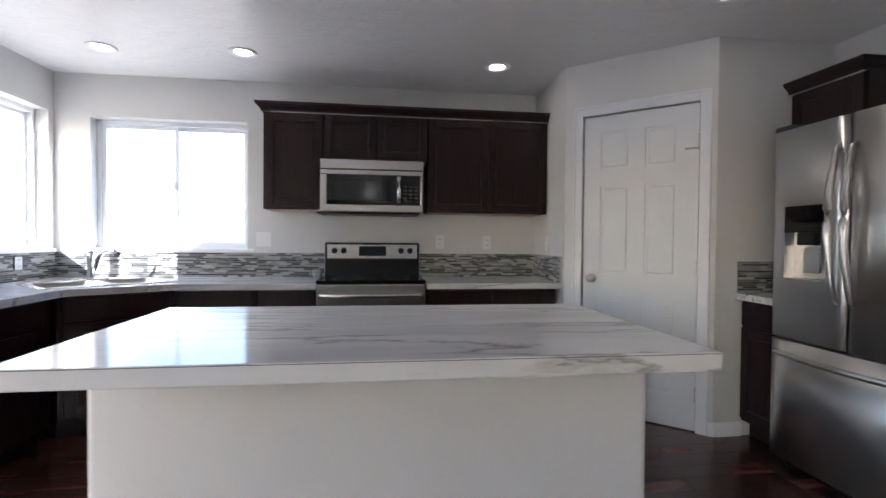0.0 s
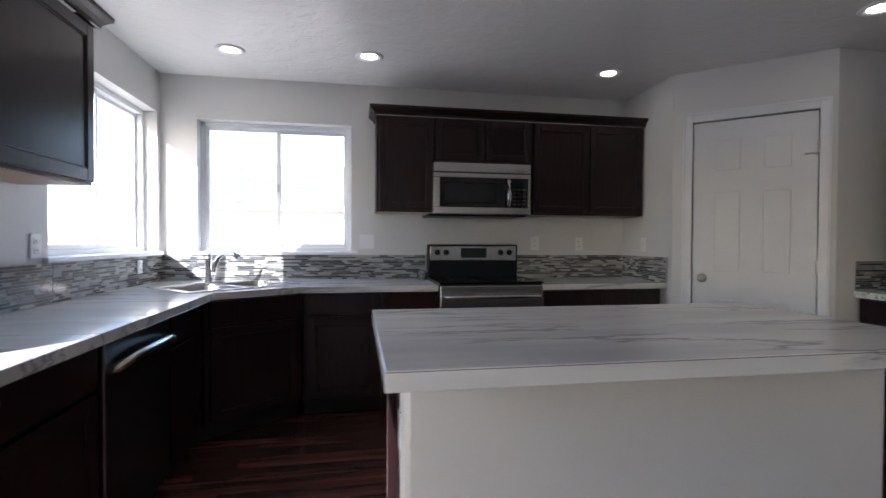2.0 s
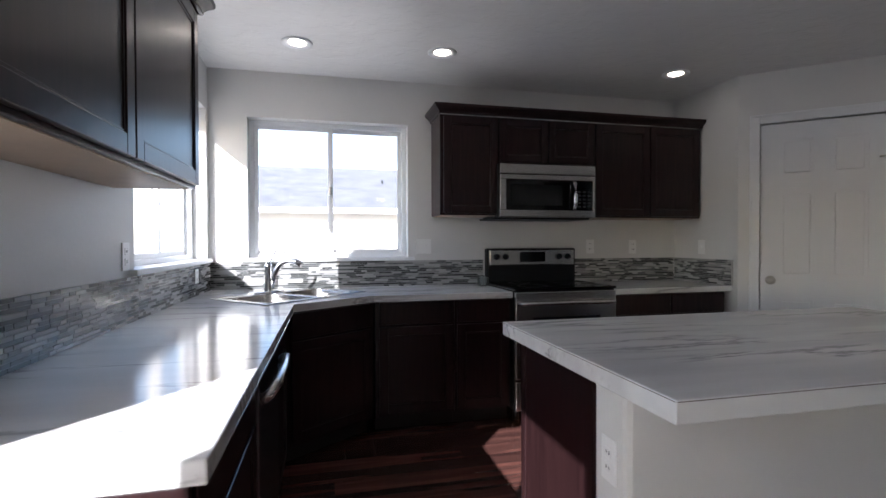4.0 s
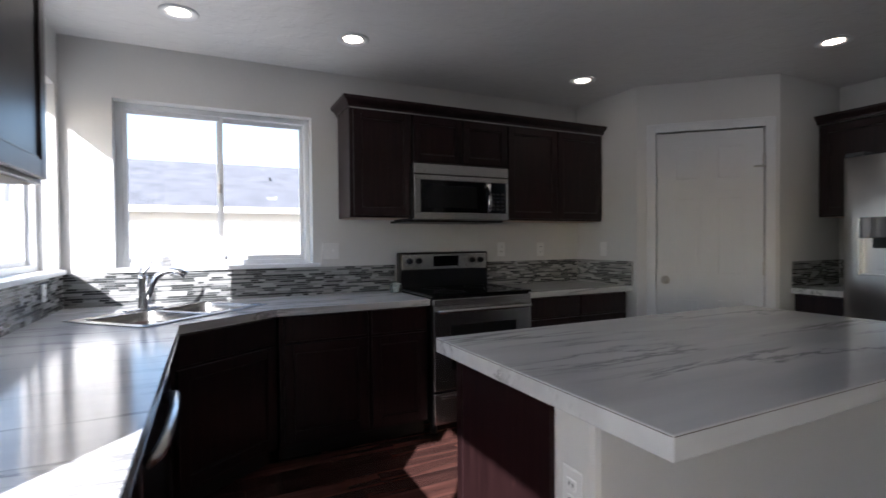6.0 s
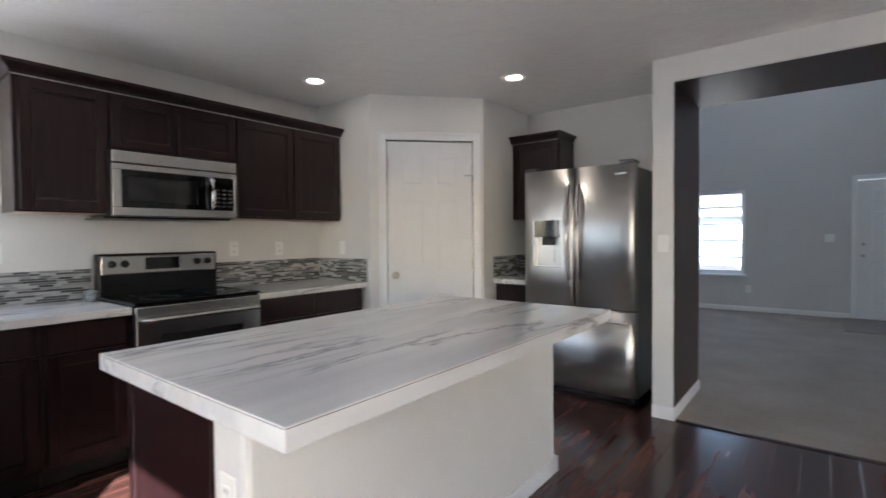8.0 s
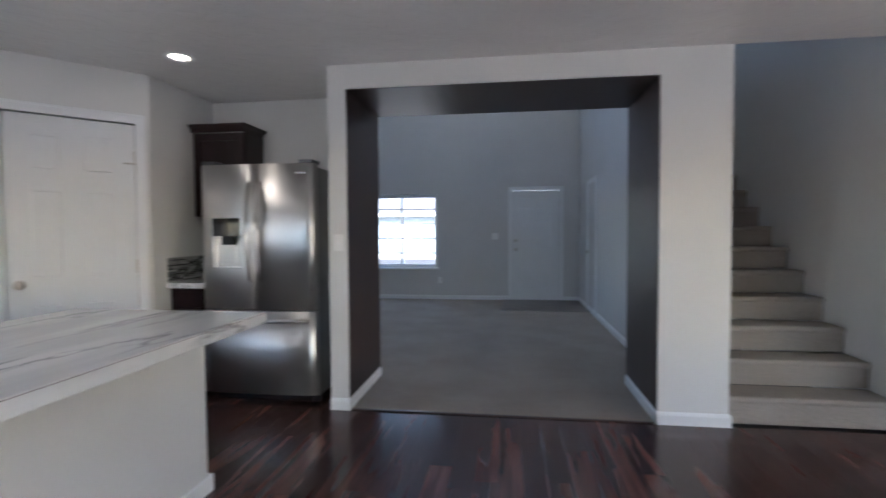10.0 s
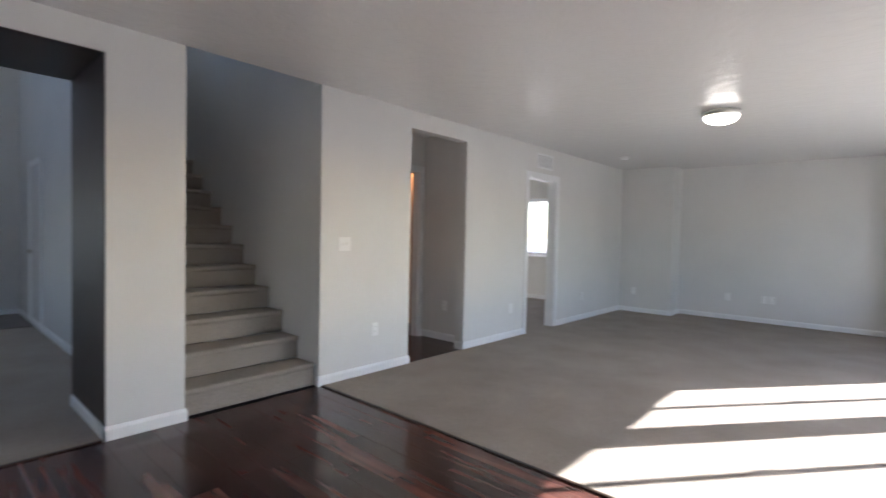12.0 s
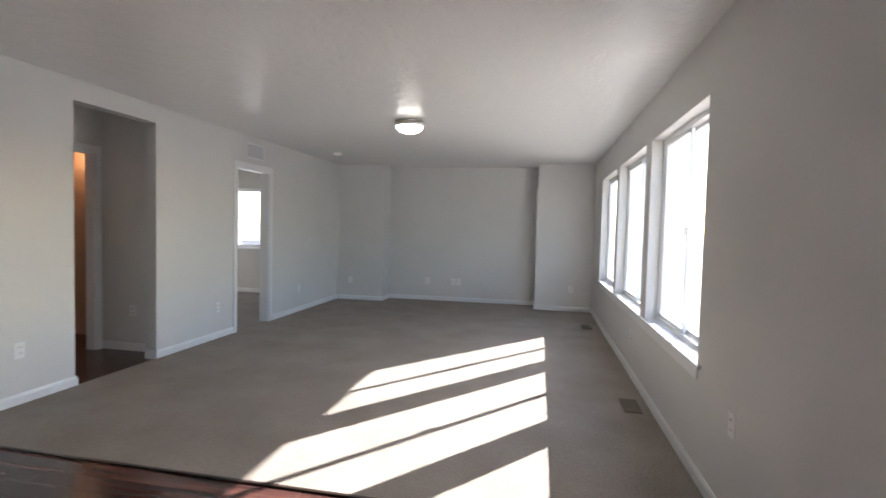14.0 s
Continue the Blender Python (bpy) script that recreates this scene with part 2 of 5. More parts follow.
def lathe(profile, n=32, m=None, bm=None):
    """A solid of revolution about z from (radius, height) pairs."""
    bm = bm or bmesh.new()
    rings, made = [], []
    for r, z in profile:
        if r < 1e-6:
            v = bm.verts.new((0, 0, z))
            ring = [v]
        else:
            ring = [bm.verts.new((r * math.cos(2 * math.pi * i / n), r * math.sin(2 * math.pi * i / n), z)) for i in range(n)]
        rings.append(ring)
        made += ring
    for a, b in zip(rings, rings[1:]):
        for i in range(n):
            j = (i + 1) % n
            if len(a) == 1 and len(b) > 1:
                bm.faces.new((a[0], b[i], b[j]))
            elif len(b) == 1 and len(a) > 1:
                bm.faces.new((a[i], b[0], a[j]))
            elif len(a) > 1:
                bm.faces.new((a[i], b[i], b[j], a[j]))
    for f in bm.faces:
        f.smooth = True
    if m is not None:
        bmesh.ops.transform(bm, matrix=m, verts=made)
    return bm


def tube(points, radius, n=10, bm=None, flat=1.0, radii=None):
    """A round bar swept along points; flat squeezes it across."""
    bm = bm or bmesh.new()
    pts = [Vector(p) for p in points]
    rings = []
    for i, p in enumerate(pts):
        d = (pts[min(i + 1, len(pts) - 1)] - pts[max(i - 1, 0)]).normalized()
        side = d.cross(Vector((0, 0, 1)))
        if side.length < 0.05:
            side = d.cross(Vector((0, 1, 0)))
        side.normalize()
        up = side.cross(d)
        r = radii[i] if radii else radius
        rings.append([bm.verts.new(p + side * (math.cos(2 * math.pi * k / n) * r * flat) + up * (math.sin(2 * math.pi * k / n) * r)) for k in range(n)])
    for a, b in zip(rings, rings[1:]):
        for k in range(n):
            f = bm.faces.new((a[k], a[(k + 1) % n], b[(k + 1) % n], b[k]))
            f.smooth = True
    bm.faces.new(rings[0][::-1])
    bm.faces.new(rings[-1])
    return bm


def prism(outline, z0, z1, bevel=0.0):
    """A plan outline (anticlockwise) raised from z0 to z1."""
    bm = bmesh.new()
    lo = [bm.verts.new((x, y, z0)) for x, y in outline]
    hi = [bm.verts.new((x, y, z1)) for x, y in outline]
    bm.faces.new(lo[::-1])
    bm.faces.new(hi)
    for i in range(len(lo)):
        j = (i + 1) % len(lo)
        bm.faces.new((lo[i], lo[j], hi[j], hi[i]))
    if bevel:
        bmesh.ops.bevel(bm, geom=[e for e in bm.edges], offset=bevel, segments=2, affect="EDGES", profile=0.5)
    return bm


def as_object(name, bm, mat):
    bmesh.ops.recalc_face_normals(bm, faces=bm.faces)
    me = bpy.data.meshes.new(name)
    bm.to_mesh(me)
    bm.free()
    me.materials.append(mat)
    return new(name, me)


def structure(name, bm, mat, label, category="wall"):
    return tagged(as_object(name, bm, mat), label, category, kind="structure")


def part(name, bm, mat, parent, label=""):
    ob = as_object(name, bm, mat)
    ob.parent = parent
    if label:
        ob["label"] = label
    return ob


def thing(name, label, category, group="", m=None):
    """An Empty that carries a thing's parts; the parts are built in its own coordinates."""
    ob = new(name)
    ob.empty_display_size = 0.05
    ob.matrix_basis = m or Matrix()
    return tagged(ob, label, category, group)


def wall(name, axis, near, far, a0, a1, z0, z1, holes, mat, label):
    """A wall across axis ('x' or 'y') from near to far, along a0..a1, with holes (a0, a1, z0, z1) through it."""
    cuts = sorted({a0, a1, *[h[0] for h in holes], *[h[1] for h in holes]})
    lev = sorted({z0, z1, *[h[2] for h in holes], *[h[3] for h in holes]})
    cuts = [c for c in cuts if a0 <= c <= a1]
    lev = [c for c in lev if z0 <= c <= z1]
    nc, nl = len(cuts) - 1, len(lev) - 1

    def solid(i, j):
        if not (0 <= i < nc and 0 <= j < nl):
            return False
        a, z = (cuts[i] + cuts[i + 1]) / 2, (lev[j] + lev[j + 1]) / 2
        return not any(h[0] < a < h[1] and h[2] < z < h[3] for h in holes)

    bm = bmesh.new()

    def quad(*ps):
        bm.faces.new([bm.verts.new((d, a, z) if axis == "x" else (a, d, z)) for d, a, z in ps])

    for i in range(nc):
        for j in range(nl):
            if not solid(i, j):
                continue
            p, q, r, s = cuts[i], cuts[i + 1], lev[j], lev[j + 1]
            for d in (near, far):
                quad((d, p, r), (d, q, r), (d, q, s), (d, p, s))
            if not solid(i - 1, j):
                quad((near, p, r), (far, p, r), (far, p, s), (near, p, s))
            if not solid(i + 1, j):
                quad((near, q, r), (far, q, r), (far, q, s), (near, q, s))
            if not solid(i, j - 1):
                quad((near, p, r), (far, p, r), (far, q, r), (near, q, r))
            if not solid(i, j + 1):
                quad((near, p, s), (far, p, s), (far, q, s), (near, q, s))
    bmesh.ops.remove_doubles(bm, verts=bm.verts, dist=1e-5)
    return structure(name, bm, mat, label)


# ---- the shell ----
H = 2.477
WX, NY, EX = -1.6, 4.85, 2.95
FX, FH = 8.72, 6.6
LIVING_WINDOWS = [(-3.72, -2.34), (-5.36, -3.93), (-6.92, -5.55)]
WZ0, WZ1 = 0.64, 2.12
holes_w = [(a, b, WZ0, WZ1) for a, b in LIVING_WINDOWS] + [(3.48, 4.79, 1.12, 2.17), (0.22, 1.72, 0.0, 2.05)]
wall("wall_west", "x", WX, WX - 0.17, -8.9, 5.05, 0, H, holes_w, M_WALL, "light grey painted drywall wall with windows")
wall("wall_north", "y", NY, NY + 0.17, WX, 3.9, 0, H, [(-1.34, -0.17, 1.12, 2.145)], M_WALL, "light grey painted drywall wall with a window")
wall("wall_east", "x", EX, EX + 0.12, -8.9, -1.66, 0, H, [(-3.53, -2.68, 0, 2.308), (-5.53, -4.80, 0, 2.06)], M_WALL, "light grey painted drywall wall with openings")
wall("wall_south", "y", -8.28, -8.9, WX, EX, 0, H, [], M_WALL, "light grey painted drywall wall of the niche")
structure("wall_pier_1", boxes(((2.08, -8.28, 0), (EX, -7.86, H))), M_WALL, "light grey drywall pier beside the niche")
structure("wall_pier_2", boxes(((WX, -8.28, 0), (-0.66, -7.86, H))), M_WALL, "light grey drywall pier beside the niche")
# wide cased opening, its deep sides painted dark brown
JX = 3.80
wall("wall_opening", "x", EX, JX, -0.62, 2.09, 0, H, [(-0.175, 1.954, 0, 2.308)], M_WALL, "light grey wall round the wide opening")
structure("wall_opening_lining", boxes(((EX + 0.012, -0.175, 0.085), (JX, -0.171, 2.304)), ((EX + 0.012, 1.95, 0.085), (JX, 1.954, 2.304)), ((EX + 0.012, -0.171, 2.304), (JX, 1.95, 2.308))), M_BROWN, "dark brown painted lining of the opening")
# fridge recess and pantry
structure("wall_recess", boxes(((3.76, 2.09, 0), (3.88, 5.05, H))), M_WALL, "light grey wall behind the fridge")
PA, PB = Vector((2.236, 4.16, 0)), Vector((2.95, 3.49, 0))
structure("wall_pantry_1", prism([(2.236, 4.16), (2.33, 4.20), (2.33, NY), (2.236, NY)], 0, H), M_WALL, "light grey pantry side wall")
structure("wall_pantry_2", prism([(2.95, 3.49), (3.76, 3.49), (3.76, 3.62), (2.99, 3.62)], 0, H), M_WALL, "light grey pantry side wall")
PL = (PB - PA).length
PANG = math.degrees(math.atan2(PB.y - PA.y, PB.x - PA.x))
PM = pose(PA.x, PA.y, 0, 0, 0, PANG)
DA, DB, DH = 0.142, 0.878, 2.09
pw = wall("wall_pantry_3", "y", 0.0, 0.10, 0.0, PL, 0, H, [(DA - 0.012, DB + 0.012, 0, DH + 0.012)], M_WALL, "light grey angled pantry wall")
pw.matrix_basis = PM

structure("ceiling", boxes(((WX - 0.17, -8.9, H), (EX + 0.12, -1.66, H + 0.25)), ((WX - 0.17, -1.66, H), (EX + 0.004, 5.05, H + 0.25)), ((EX + 0.004, -0.62, H), (3.88, 5.05, H + 0.25))), M_CEIL, "pale grey knock-down textured ceiling", "ceiling")
structure("subfloor", boxes(((-1.77, -9.0, -0.25), (9.0, 5.05, -0.012))), M_TOE, "dark floor bed below the planks", "floor")
structure("carpet_living_room", boxes(((WX, -8.9, -0.01), (EX, -1.695, 0.008))), M_CARPET, "beige cut-pile carpet in the living room", "carpet")
structure("carpet_front_room", boxes(((EX + 0.01, -0.175, -0.01), (3.82, 1.954, 0.008)), ((3.82, -0.60, -0.01), (FX, 5.0, 0.008))), M_CARPET, "beige cut-pile carpet in the front room", "carpet")
structure("floor_edge_strip", boxes(((WX, -1.70, 0.0), (EX, -1.676, 0.0095), 0.003), ((EX - 0.002, -0.175, 0.0), (EX + 0.018, 1.954, 0.0095), 0.003)), M_HANDRAIL, "dark transition strip between laminate and carpet", "trim")

# ---- front room beyond the opening ----
# third hole: unseen high opening added to let daylight into room and stairwell
wall("wall_front", "x", FX, FX + 0.17, -0.9, 5.0, 0, FH, [(2.15, 3.57, 0.60, 2.01), (-0.12, 0.74, 0, 2.05), (0.2, 4.7, 4.9, 6.4)], M_WALL_FRONT, "grey front wall with a window, a door and an added high light opening")
# tops kept low so the added high opening lights the stairs
structure("wall_front_south", boxes(((JX, -0.60, 0), (6.9, -0.484, 3.6)), ((6.9, -0.60, 0), (FX, -0.484, 4.2))), M_WALL_FRONT, "grey painted wall beside the stairs")
structure("wall_front_north", boxes(((3.88, 5.0, 0), (FX, 5.12, FH))), M_WALL_FRONT, "grey painted side wall")
structure("wall_front_west", boxes(((3.68, -0.62, H + 0.25), (3.80, 5.0, FH)), ((3.88, 2.09, 0), (3.90, 5.0, FH))), M_WALL_FRONT, "grey wall above the opening")
structure("ceiling_front", boxes(((3.68, -2.0, FH), (FX + 0.17, 5.12, FH + 0.2))), M_CEIL, "pale high ceiling", "ceiling")

structure("floor_entry", boxes(((7.45, -0.484, 0.009), (FX, 0.92, 0.016), 0.003)), M_ENTRY, "dark hard floor just inside the front door", "floor")

# ---- stairs ----
RUN, RISE, SX = 0.255, 0.19, 2.99
structure("wall_stair", boxes(((EX + 0.12, -1.78, 0), (7.6, -1.66, FH))), M_WALL, "light grey wall along the stairs")
structure("wall_stair_end", boxes(((6.35, -1.66, 0), (6.47, -0.60, FH))), M_WALL, "light grey wall at the stair landing")
structure("wall_loft", boxes(((EX + 0.004, -1.66, H + 0.25), (EX + 0.1, -0.62, FH)), ((EX + 0.1, -0.62, H + 0.25), (3.68, -0.52, FH)), ((EX, -1.78, H + 0.25), (EX + 0.12, -1.66, FH)), ((EX, -2.0, FH), (3.68, -0.52, FH + 0.2))), M_WALL, "light grey walls of the upper stairwell")


def stairs():
    st = thing("stairs", "straight stairs covered in beige carpet between walls", "stairs")
    for i in range(11):
        x0 = SX + i * RUN
        y1 = -0.622 if x0 + RUN < JX else -0.622
        bm = boxes(((x0 + 0.025, -1.658, i * RISE), (x0 + RUN + 0.03, y1, (i + 1) * RISE - 0.03), 0.006), ((x0, -1.658, (i + 1) * RISE - 0.045), (x0 + RUN + 0.035, y1, (i + 1) * RISE), 0.018))
        part("step", bm, M_CARPET, st)
    part("landing", boxes(((SX + 11 * RUN, -1.658, 10.6 * RISE), (6.348, -0.622, 11 * RISE), 0.012)), M_CARPET, st)


stairs()


def handrail(name, pts, brackets, normal):
    r = thing(name, "dark-stained wooden handrail on wall brackets", "handrail")
    part("rail", tube(pts, 0.026, 10), M_HANDRAIL, r)
    for b in brackets:
        part("bracket", tube([b, Vector(b) + Vector(normal) * 0.05, Vector(b) + Vector(normal) * 0.07 + Vector((0, 0, 0.03))], 0.007, 8), M_NICKEL, r)


handrail("handrail", [(6.28, -1.66, 2.98), (6.28, -0.7, 3.30)], [(6.35, -1.4, 3.06), (6.35, -1.05, 3.2)], (-1, 0, 0))
handrail("handrail", [(3.75, -0.69, 1.40), (5.9, -0.69, 3.0)], [(4.1, -0.622, 1.64), (5.3, -0.622, 2.5)], (0, -1, 0))

# ---- hall and bath beyond the narrow opening ----
structure("wall_hall_side", boxes(((EX + 0.12, -3.86, 0), (3.80, -3.74, H)), ((EX + 0.12, -2.72, 0), (3.80, -2.60, H))), M_WALL, "grey hall side walls")
wall("wall_hall_end", "x", 3.80, 3.90, -3.86, -2.60, 0, H, [(-3.66, -2.90, 0, 2.05)], M_WALL, "grey hall end wall with a doorway")
structure("wall_bath", boxes(((5.6, -4.3, 0), (5.7, -2.2, H)), ((3.90, -2.3, 0), (5.6, -2.2, H)), ((3.90, -4.3, 0), (5.6, -4.2, H)), ((3.88, -4.2, 0), (3.90, -3.86, H)), ((3.88, -2.60, 0), (3.90, -2.3, H))), M_WARM, "bathroom walls with warm lamplight put into their colour")
structure("ceiling_hall", boxes(((EX + 0.12, -4.3, H), (5.7, -2.2, H + 0.2))), M_CEIL, "pale hall ceiling", "ceiling")
bath = new("bath_bulb", bpy.data.lights.new("bath_bulb", "POINT"))
bath.data.energy, bath.data.color, bath.data.shadow_soft_size = 0.9, (1.0, 0.55, 0.28), 0.08
bath.location = (4.5, -4.0, 2.1)

# ---- side room beyond the door ----
SY = -8.05
wall("wall_side_room_south", "y", SY, SY - 0.17, EX + 0.12, 6.9, 0, H, [(4.30, 6.10, 0.88, 2.05)], M_WALL, "light grey side room wall with a window")
structure("wall_side_room", boxes(((EX + 0.12, -4.42, 0), (6.75, -4.3, H)), ((6.75, SY - 0.17, 0), (6.9, -4.3, H))), M_WALL, "light grey side room walls")
structure("ceiling_side_room", boxes(((EX + 0.12, SY - 0.17, H), (6.9, -4.3, H + 0.2))), M_CEIL, "pale side room ceiling", "ceiling")
structure("carpet_side_room", boxes(((EX, SY, -0.01), (6.75, -4.42, 0.007))), M_CARPET, "beige carpet in the side room", "carpet")


# ---- skirting ----
def skirting(name, runs, h=0.085, d=0.014, label="white painted baseboard"):
    bm = bmesh.new()
    for (x0, y0), (x1, y1), (nx, ny) in runs:
        a, b, n = Vector((x0, y0, 0)), Vector((x1, y1, 0)), Vector((nx, ny, 0))
        prof = [(0, 0), (d, 0), (d, h - 0.02), (d * 0.55, h - 0.006), (d * 0.3, h), (0, h)]
        ra = [bm.verts.new(a + n * p + Vector((0, 0, q))) for p, q in prof]
        rb = [bm.verts.new(b + n * p + Vector((0, 0, q))) for p, q in prof]
        for i in range(len(prof)):
            j = (i + 1) % len(prof)
            bm.faces.new((ra[i], ra[j], rb[j], rb[i]))
        bm.faces.new(ra[::-1])
        bm.faces.new(rb)
    return structure(name, bm, M_TRIM, label, "baseboard")


skirting("baseboard_living", [((EX, -1.66), (EX, -2.68), (-1, 0)), ((EX, -3.53), (EX, -4.755), (-1, 0)), ((EX, -5.615), (EX, -7.86), (-1, 0)),
         ((2.08, -7.86), (EX, -7.86), (0, 1)), ((2.08, -8.28), (2.08, -7.845), (-1, 0)), ((-0.66, -8.28), (2.08, -8.28), (0, 1)), ((-0.66, -8.28), (-0.66, -7.845), (1, 0)),
         ((WX, -7.86), (-0.66, -7.86), (0, 1)), ((WX, -7.86), (WX, 0.22), (1, 0)), ((EX + 0.12, -3.74), (3.78, -3.74), (0, 1)), ((EX - 0.014, -3.53), (EX + 0.12, -3.53), (0, 1)), ((EX - 0.014, -2.68), (EX + 0.12, -2.68), (0, -1))])
skirting("baseboard_opening", [((EX, -0.62), (EX, -0.161), (-1, 0)), ((EX, 1.94), (EX, 2.09), (-1, 0)), ((EX - 0.014, -0.175), (JX, -0.175), (0, 1)), ((EX - 0.014, 1.954), (JX, 1.954), (0, -1)), ((EX - 0.014, -0.62), (EX + 0.02, -0.62), (0, -1)), ((EX - 0.014, -1.66), (EX + 0.02, -1.66), (0, 1))])
skirting("baseboard_front", [((FX, -0.484), (FX, -0.2), (-1, 0)), ((FX, 0.82), (FX, 5.0), (-1, 0)), ((JX, -0.484), (FX, -0.484), (0, 1)), ((3.90, 5.0), (FX, 5.0), (0, -1))])
skirting("baseboard_side_room", [((EX + 0.12, SY), (6.75, SY), (0, 1))])
_pd = (PB - PA).normalized()
_pn = (_pd.y, -_pd.x)
skirting("baseboard_pantry", [((PA + _pd * 0.02).to_2d(), (PA + _pd * (DA - 0.075)).to_2d(), _pn), ((PA + _pd * (DB + 0.075)).to_2d(), PB.to_2d(), _pn), ((2.95, 3.49), (3.14, 3.49), (0, -1))])


# ---- windows ----
def sliding_window(name, axis, face, out, a0, a1, z0, z1, sash_at, label):
    """A white sliding window in an opening; axis is the wall's normal, out its outward sign; the frame sits at the outer side."""
    w = tagged(new(name), label, "window", kind="structure")

    def bx(d0, p0, q0, d1, p1, q1, bev=0.004):
        d0, d1 = face + out * d0, face + out * d1
        return ((d0, p0, q0), (d1, p1, q1), bev) if axis == "x" else ((p0, d0, q0), (p1, d1, q1), bev)

    f = 0.035
    part("window_frame", boxes(bx(0.09, a0, z0, 0.165, a0 + f, z1), bx(0.09, a1 - f, z0, 0.165, a1, z1), bx(0.09, a0 + f, z0, 0.165, a1 - f, z0 + f), bx(0.09, a0 + f, z1 - f, 0.165, a1 - f, z1)), M_VINYL, w)
    mid = a0 + (a1 - a0) * sash_at
    for p, q, d in ((a0 + f, mid + 0.02, 0.10), (mid - 0.02, a1 - f, 0.132)):
        s = 0.028
        sash = part("sash", boxes(bx(d, p, z0 + f, d + 0.026, p + s, z1 - f, 0.003), bx(d, q - s, z0 + f, d + 0.026, q, z1 - f, 0.003), bx(d, p + s, z0 + f, d + 0.026, q - s, z0 + f + s, 0.003), bx(d, p + s, z1 - f - s, d + 0.026, q - s, z1 - f, 0.003)), M_VINYL, w)
        pane = part("pane", boxes(bx(d + 0.011, p + s, z0 + f + s, d + 0.015, q - s, z1 - f - s, 0)), M_GLASS, sash, "clear glass")
        pane.visible_shadow = False
    part("latch", boxes(bx(0.082, mid - 0.012, (z0 + z1) / 2 - 0.03, 0.1, mid + 0.012, (z0 + z1) / 2 + 0.03, 0.004)), M_NICKEL, w)
    return w, bx


def sill(name, runs, label):
    return structure(name, boxes(*runs), M_TRIM, label, "sill")


sliding_window("window_1", "y", NY, 1, -1.34, -0.17, 1.12, 2.145, 0.5, "white vinyl sliding window over the corner sink")
sliding_window("window_2", "x", WX, -1, 3.48, 4.79, 1.12, 2.17, 0.5, "white vinyl sliding window beside the corner sink")
for i, (a, b) in enumerate(LIVING_WINDOWS):
    sliding_window("window_%d" % (i + 3), "x", WX, -1, a, b, WZ0, WZ1, 0.5, "tall white vinyl sliding window in the living room")
sill("window_sill_1", [((-1.39, NY - 0.03, 1.095), (-0.12, NY + 0.095, 1.124), 0.006)], "white window sill over the backsplash")
sill("window_sill_2", [((WX - 0.095, 3.43, 1.095), (WX + 0.03, 4.83, 1.124), 0.006)], "white window sill over the backsplash")
sill("window_sill_3", [((WX - 0.095, -6.92, WZ0 - 0.02), (WX + 0.02, -2.28, WZ0 + 0.004), 0.006), ((WX + 0.002, -6.88, WZ0 - 0.085), (WX + 0.012, -2.32, WZ0 - 0.02), 0.005)], "long white window sill with an apron")
wf, _bx = sliding_window("window_6", "x", FX, 1, 2.15, 3.57, 0.60, 2.01, 0.5, "white front window with horizontal bars")
for k in range(1, 5):
    z = 0.60 + 1.41 * k / 5
    part("bar", boxes(_bx(0.118, 2.18, z - 0.011, 0.13, 3.54, z + 0.011, 0.002)), M_VINYL, wf)
sill("window_sill_4", [((FX - 0.03, 2.11, 0.575), (FX + 0.09, 3.61, 0.604), 0.005)], "white window sill")
sliding_window("window_7", "y", SY, -1, 4.30, 6.10, 0.88, 2.05, 0.5, "white sliding window in the side room")
sill("window_sill_5", [((4.26, SY - 0.09, 0.855), (6.14, SY + 0.03, 0.884), 0.005)], "white window sill")


def patio_door():
    w = tagged(new("door_patio"), "white sliding glass patio door in the west wall", "door", kind="structure")
    a0, a1, z1, f = 0.22, 1.72, 2.05, 0.06
    x0, x1 = WX - 0.05, WX - 0.16
    part("door_frame", boxes(((x0, a0, 0), (x1, a0 + f, z1), 0.004), ((x0, a1 - f, 0), (x1, a1, z1), 0.004), ((x0, a0 + f, z1 - f), (x1, a1 - f, z1), 0.004), ((x0, a0 + f, 0), (x1, a1 - f, 0.04), 0.004)), M_VINYL, w)
    for p, q, d in ((a0 + f, 1.00, -0.06), (0.94, a1 - f, -0.11)):
        s = 0.07
        b = WX + d
        leaf = part("leaf", boxes(((b, p, 0.04), (b - 0.04, p + s, z1 - f), 0.004), ((b, q - s, 0.04), (b - 0.04, q, z1 - f), 0.004), ((b, p + s, 0.04), (b - 0.04, q - s, 0.16), 0.004), ((b, p + s, z1 - f - s), (b - 0.04, q - s, z1 - f), 0.004)), M_VINYL, w)
        g = part("pane", boxes(((b - 0.018, p + s, 0.16), (b - 0.023, q - s, z1 - f - s))), M_GLASS, leaf, "clear glass")
        g.visible_shadow = False
    part("door_handle", boxes(((WX - 0.02, 0.965, 0.95), (WX - 0.06, 0.99, 1.15), 0.006)), M_VINYL, w)


patio_door()


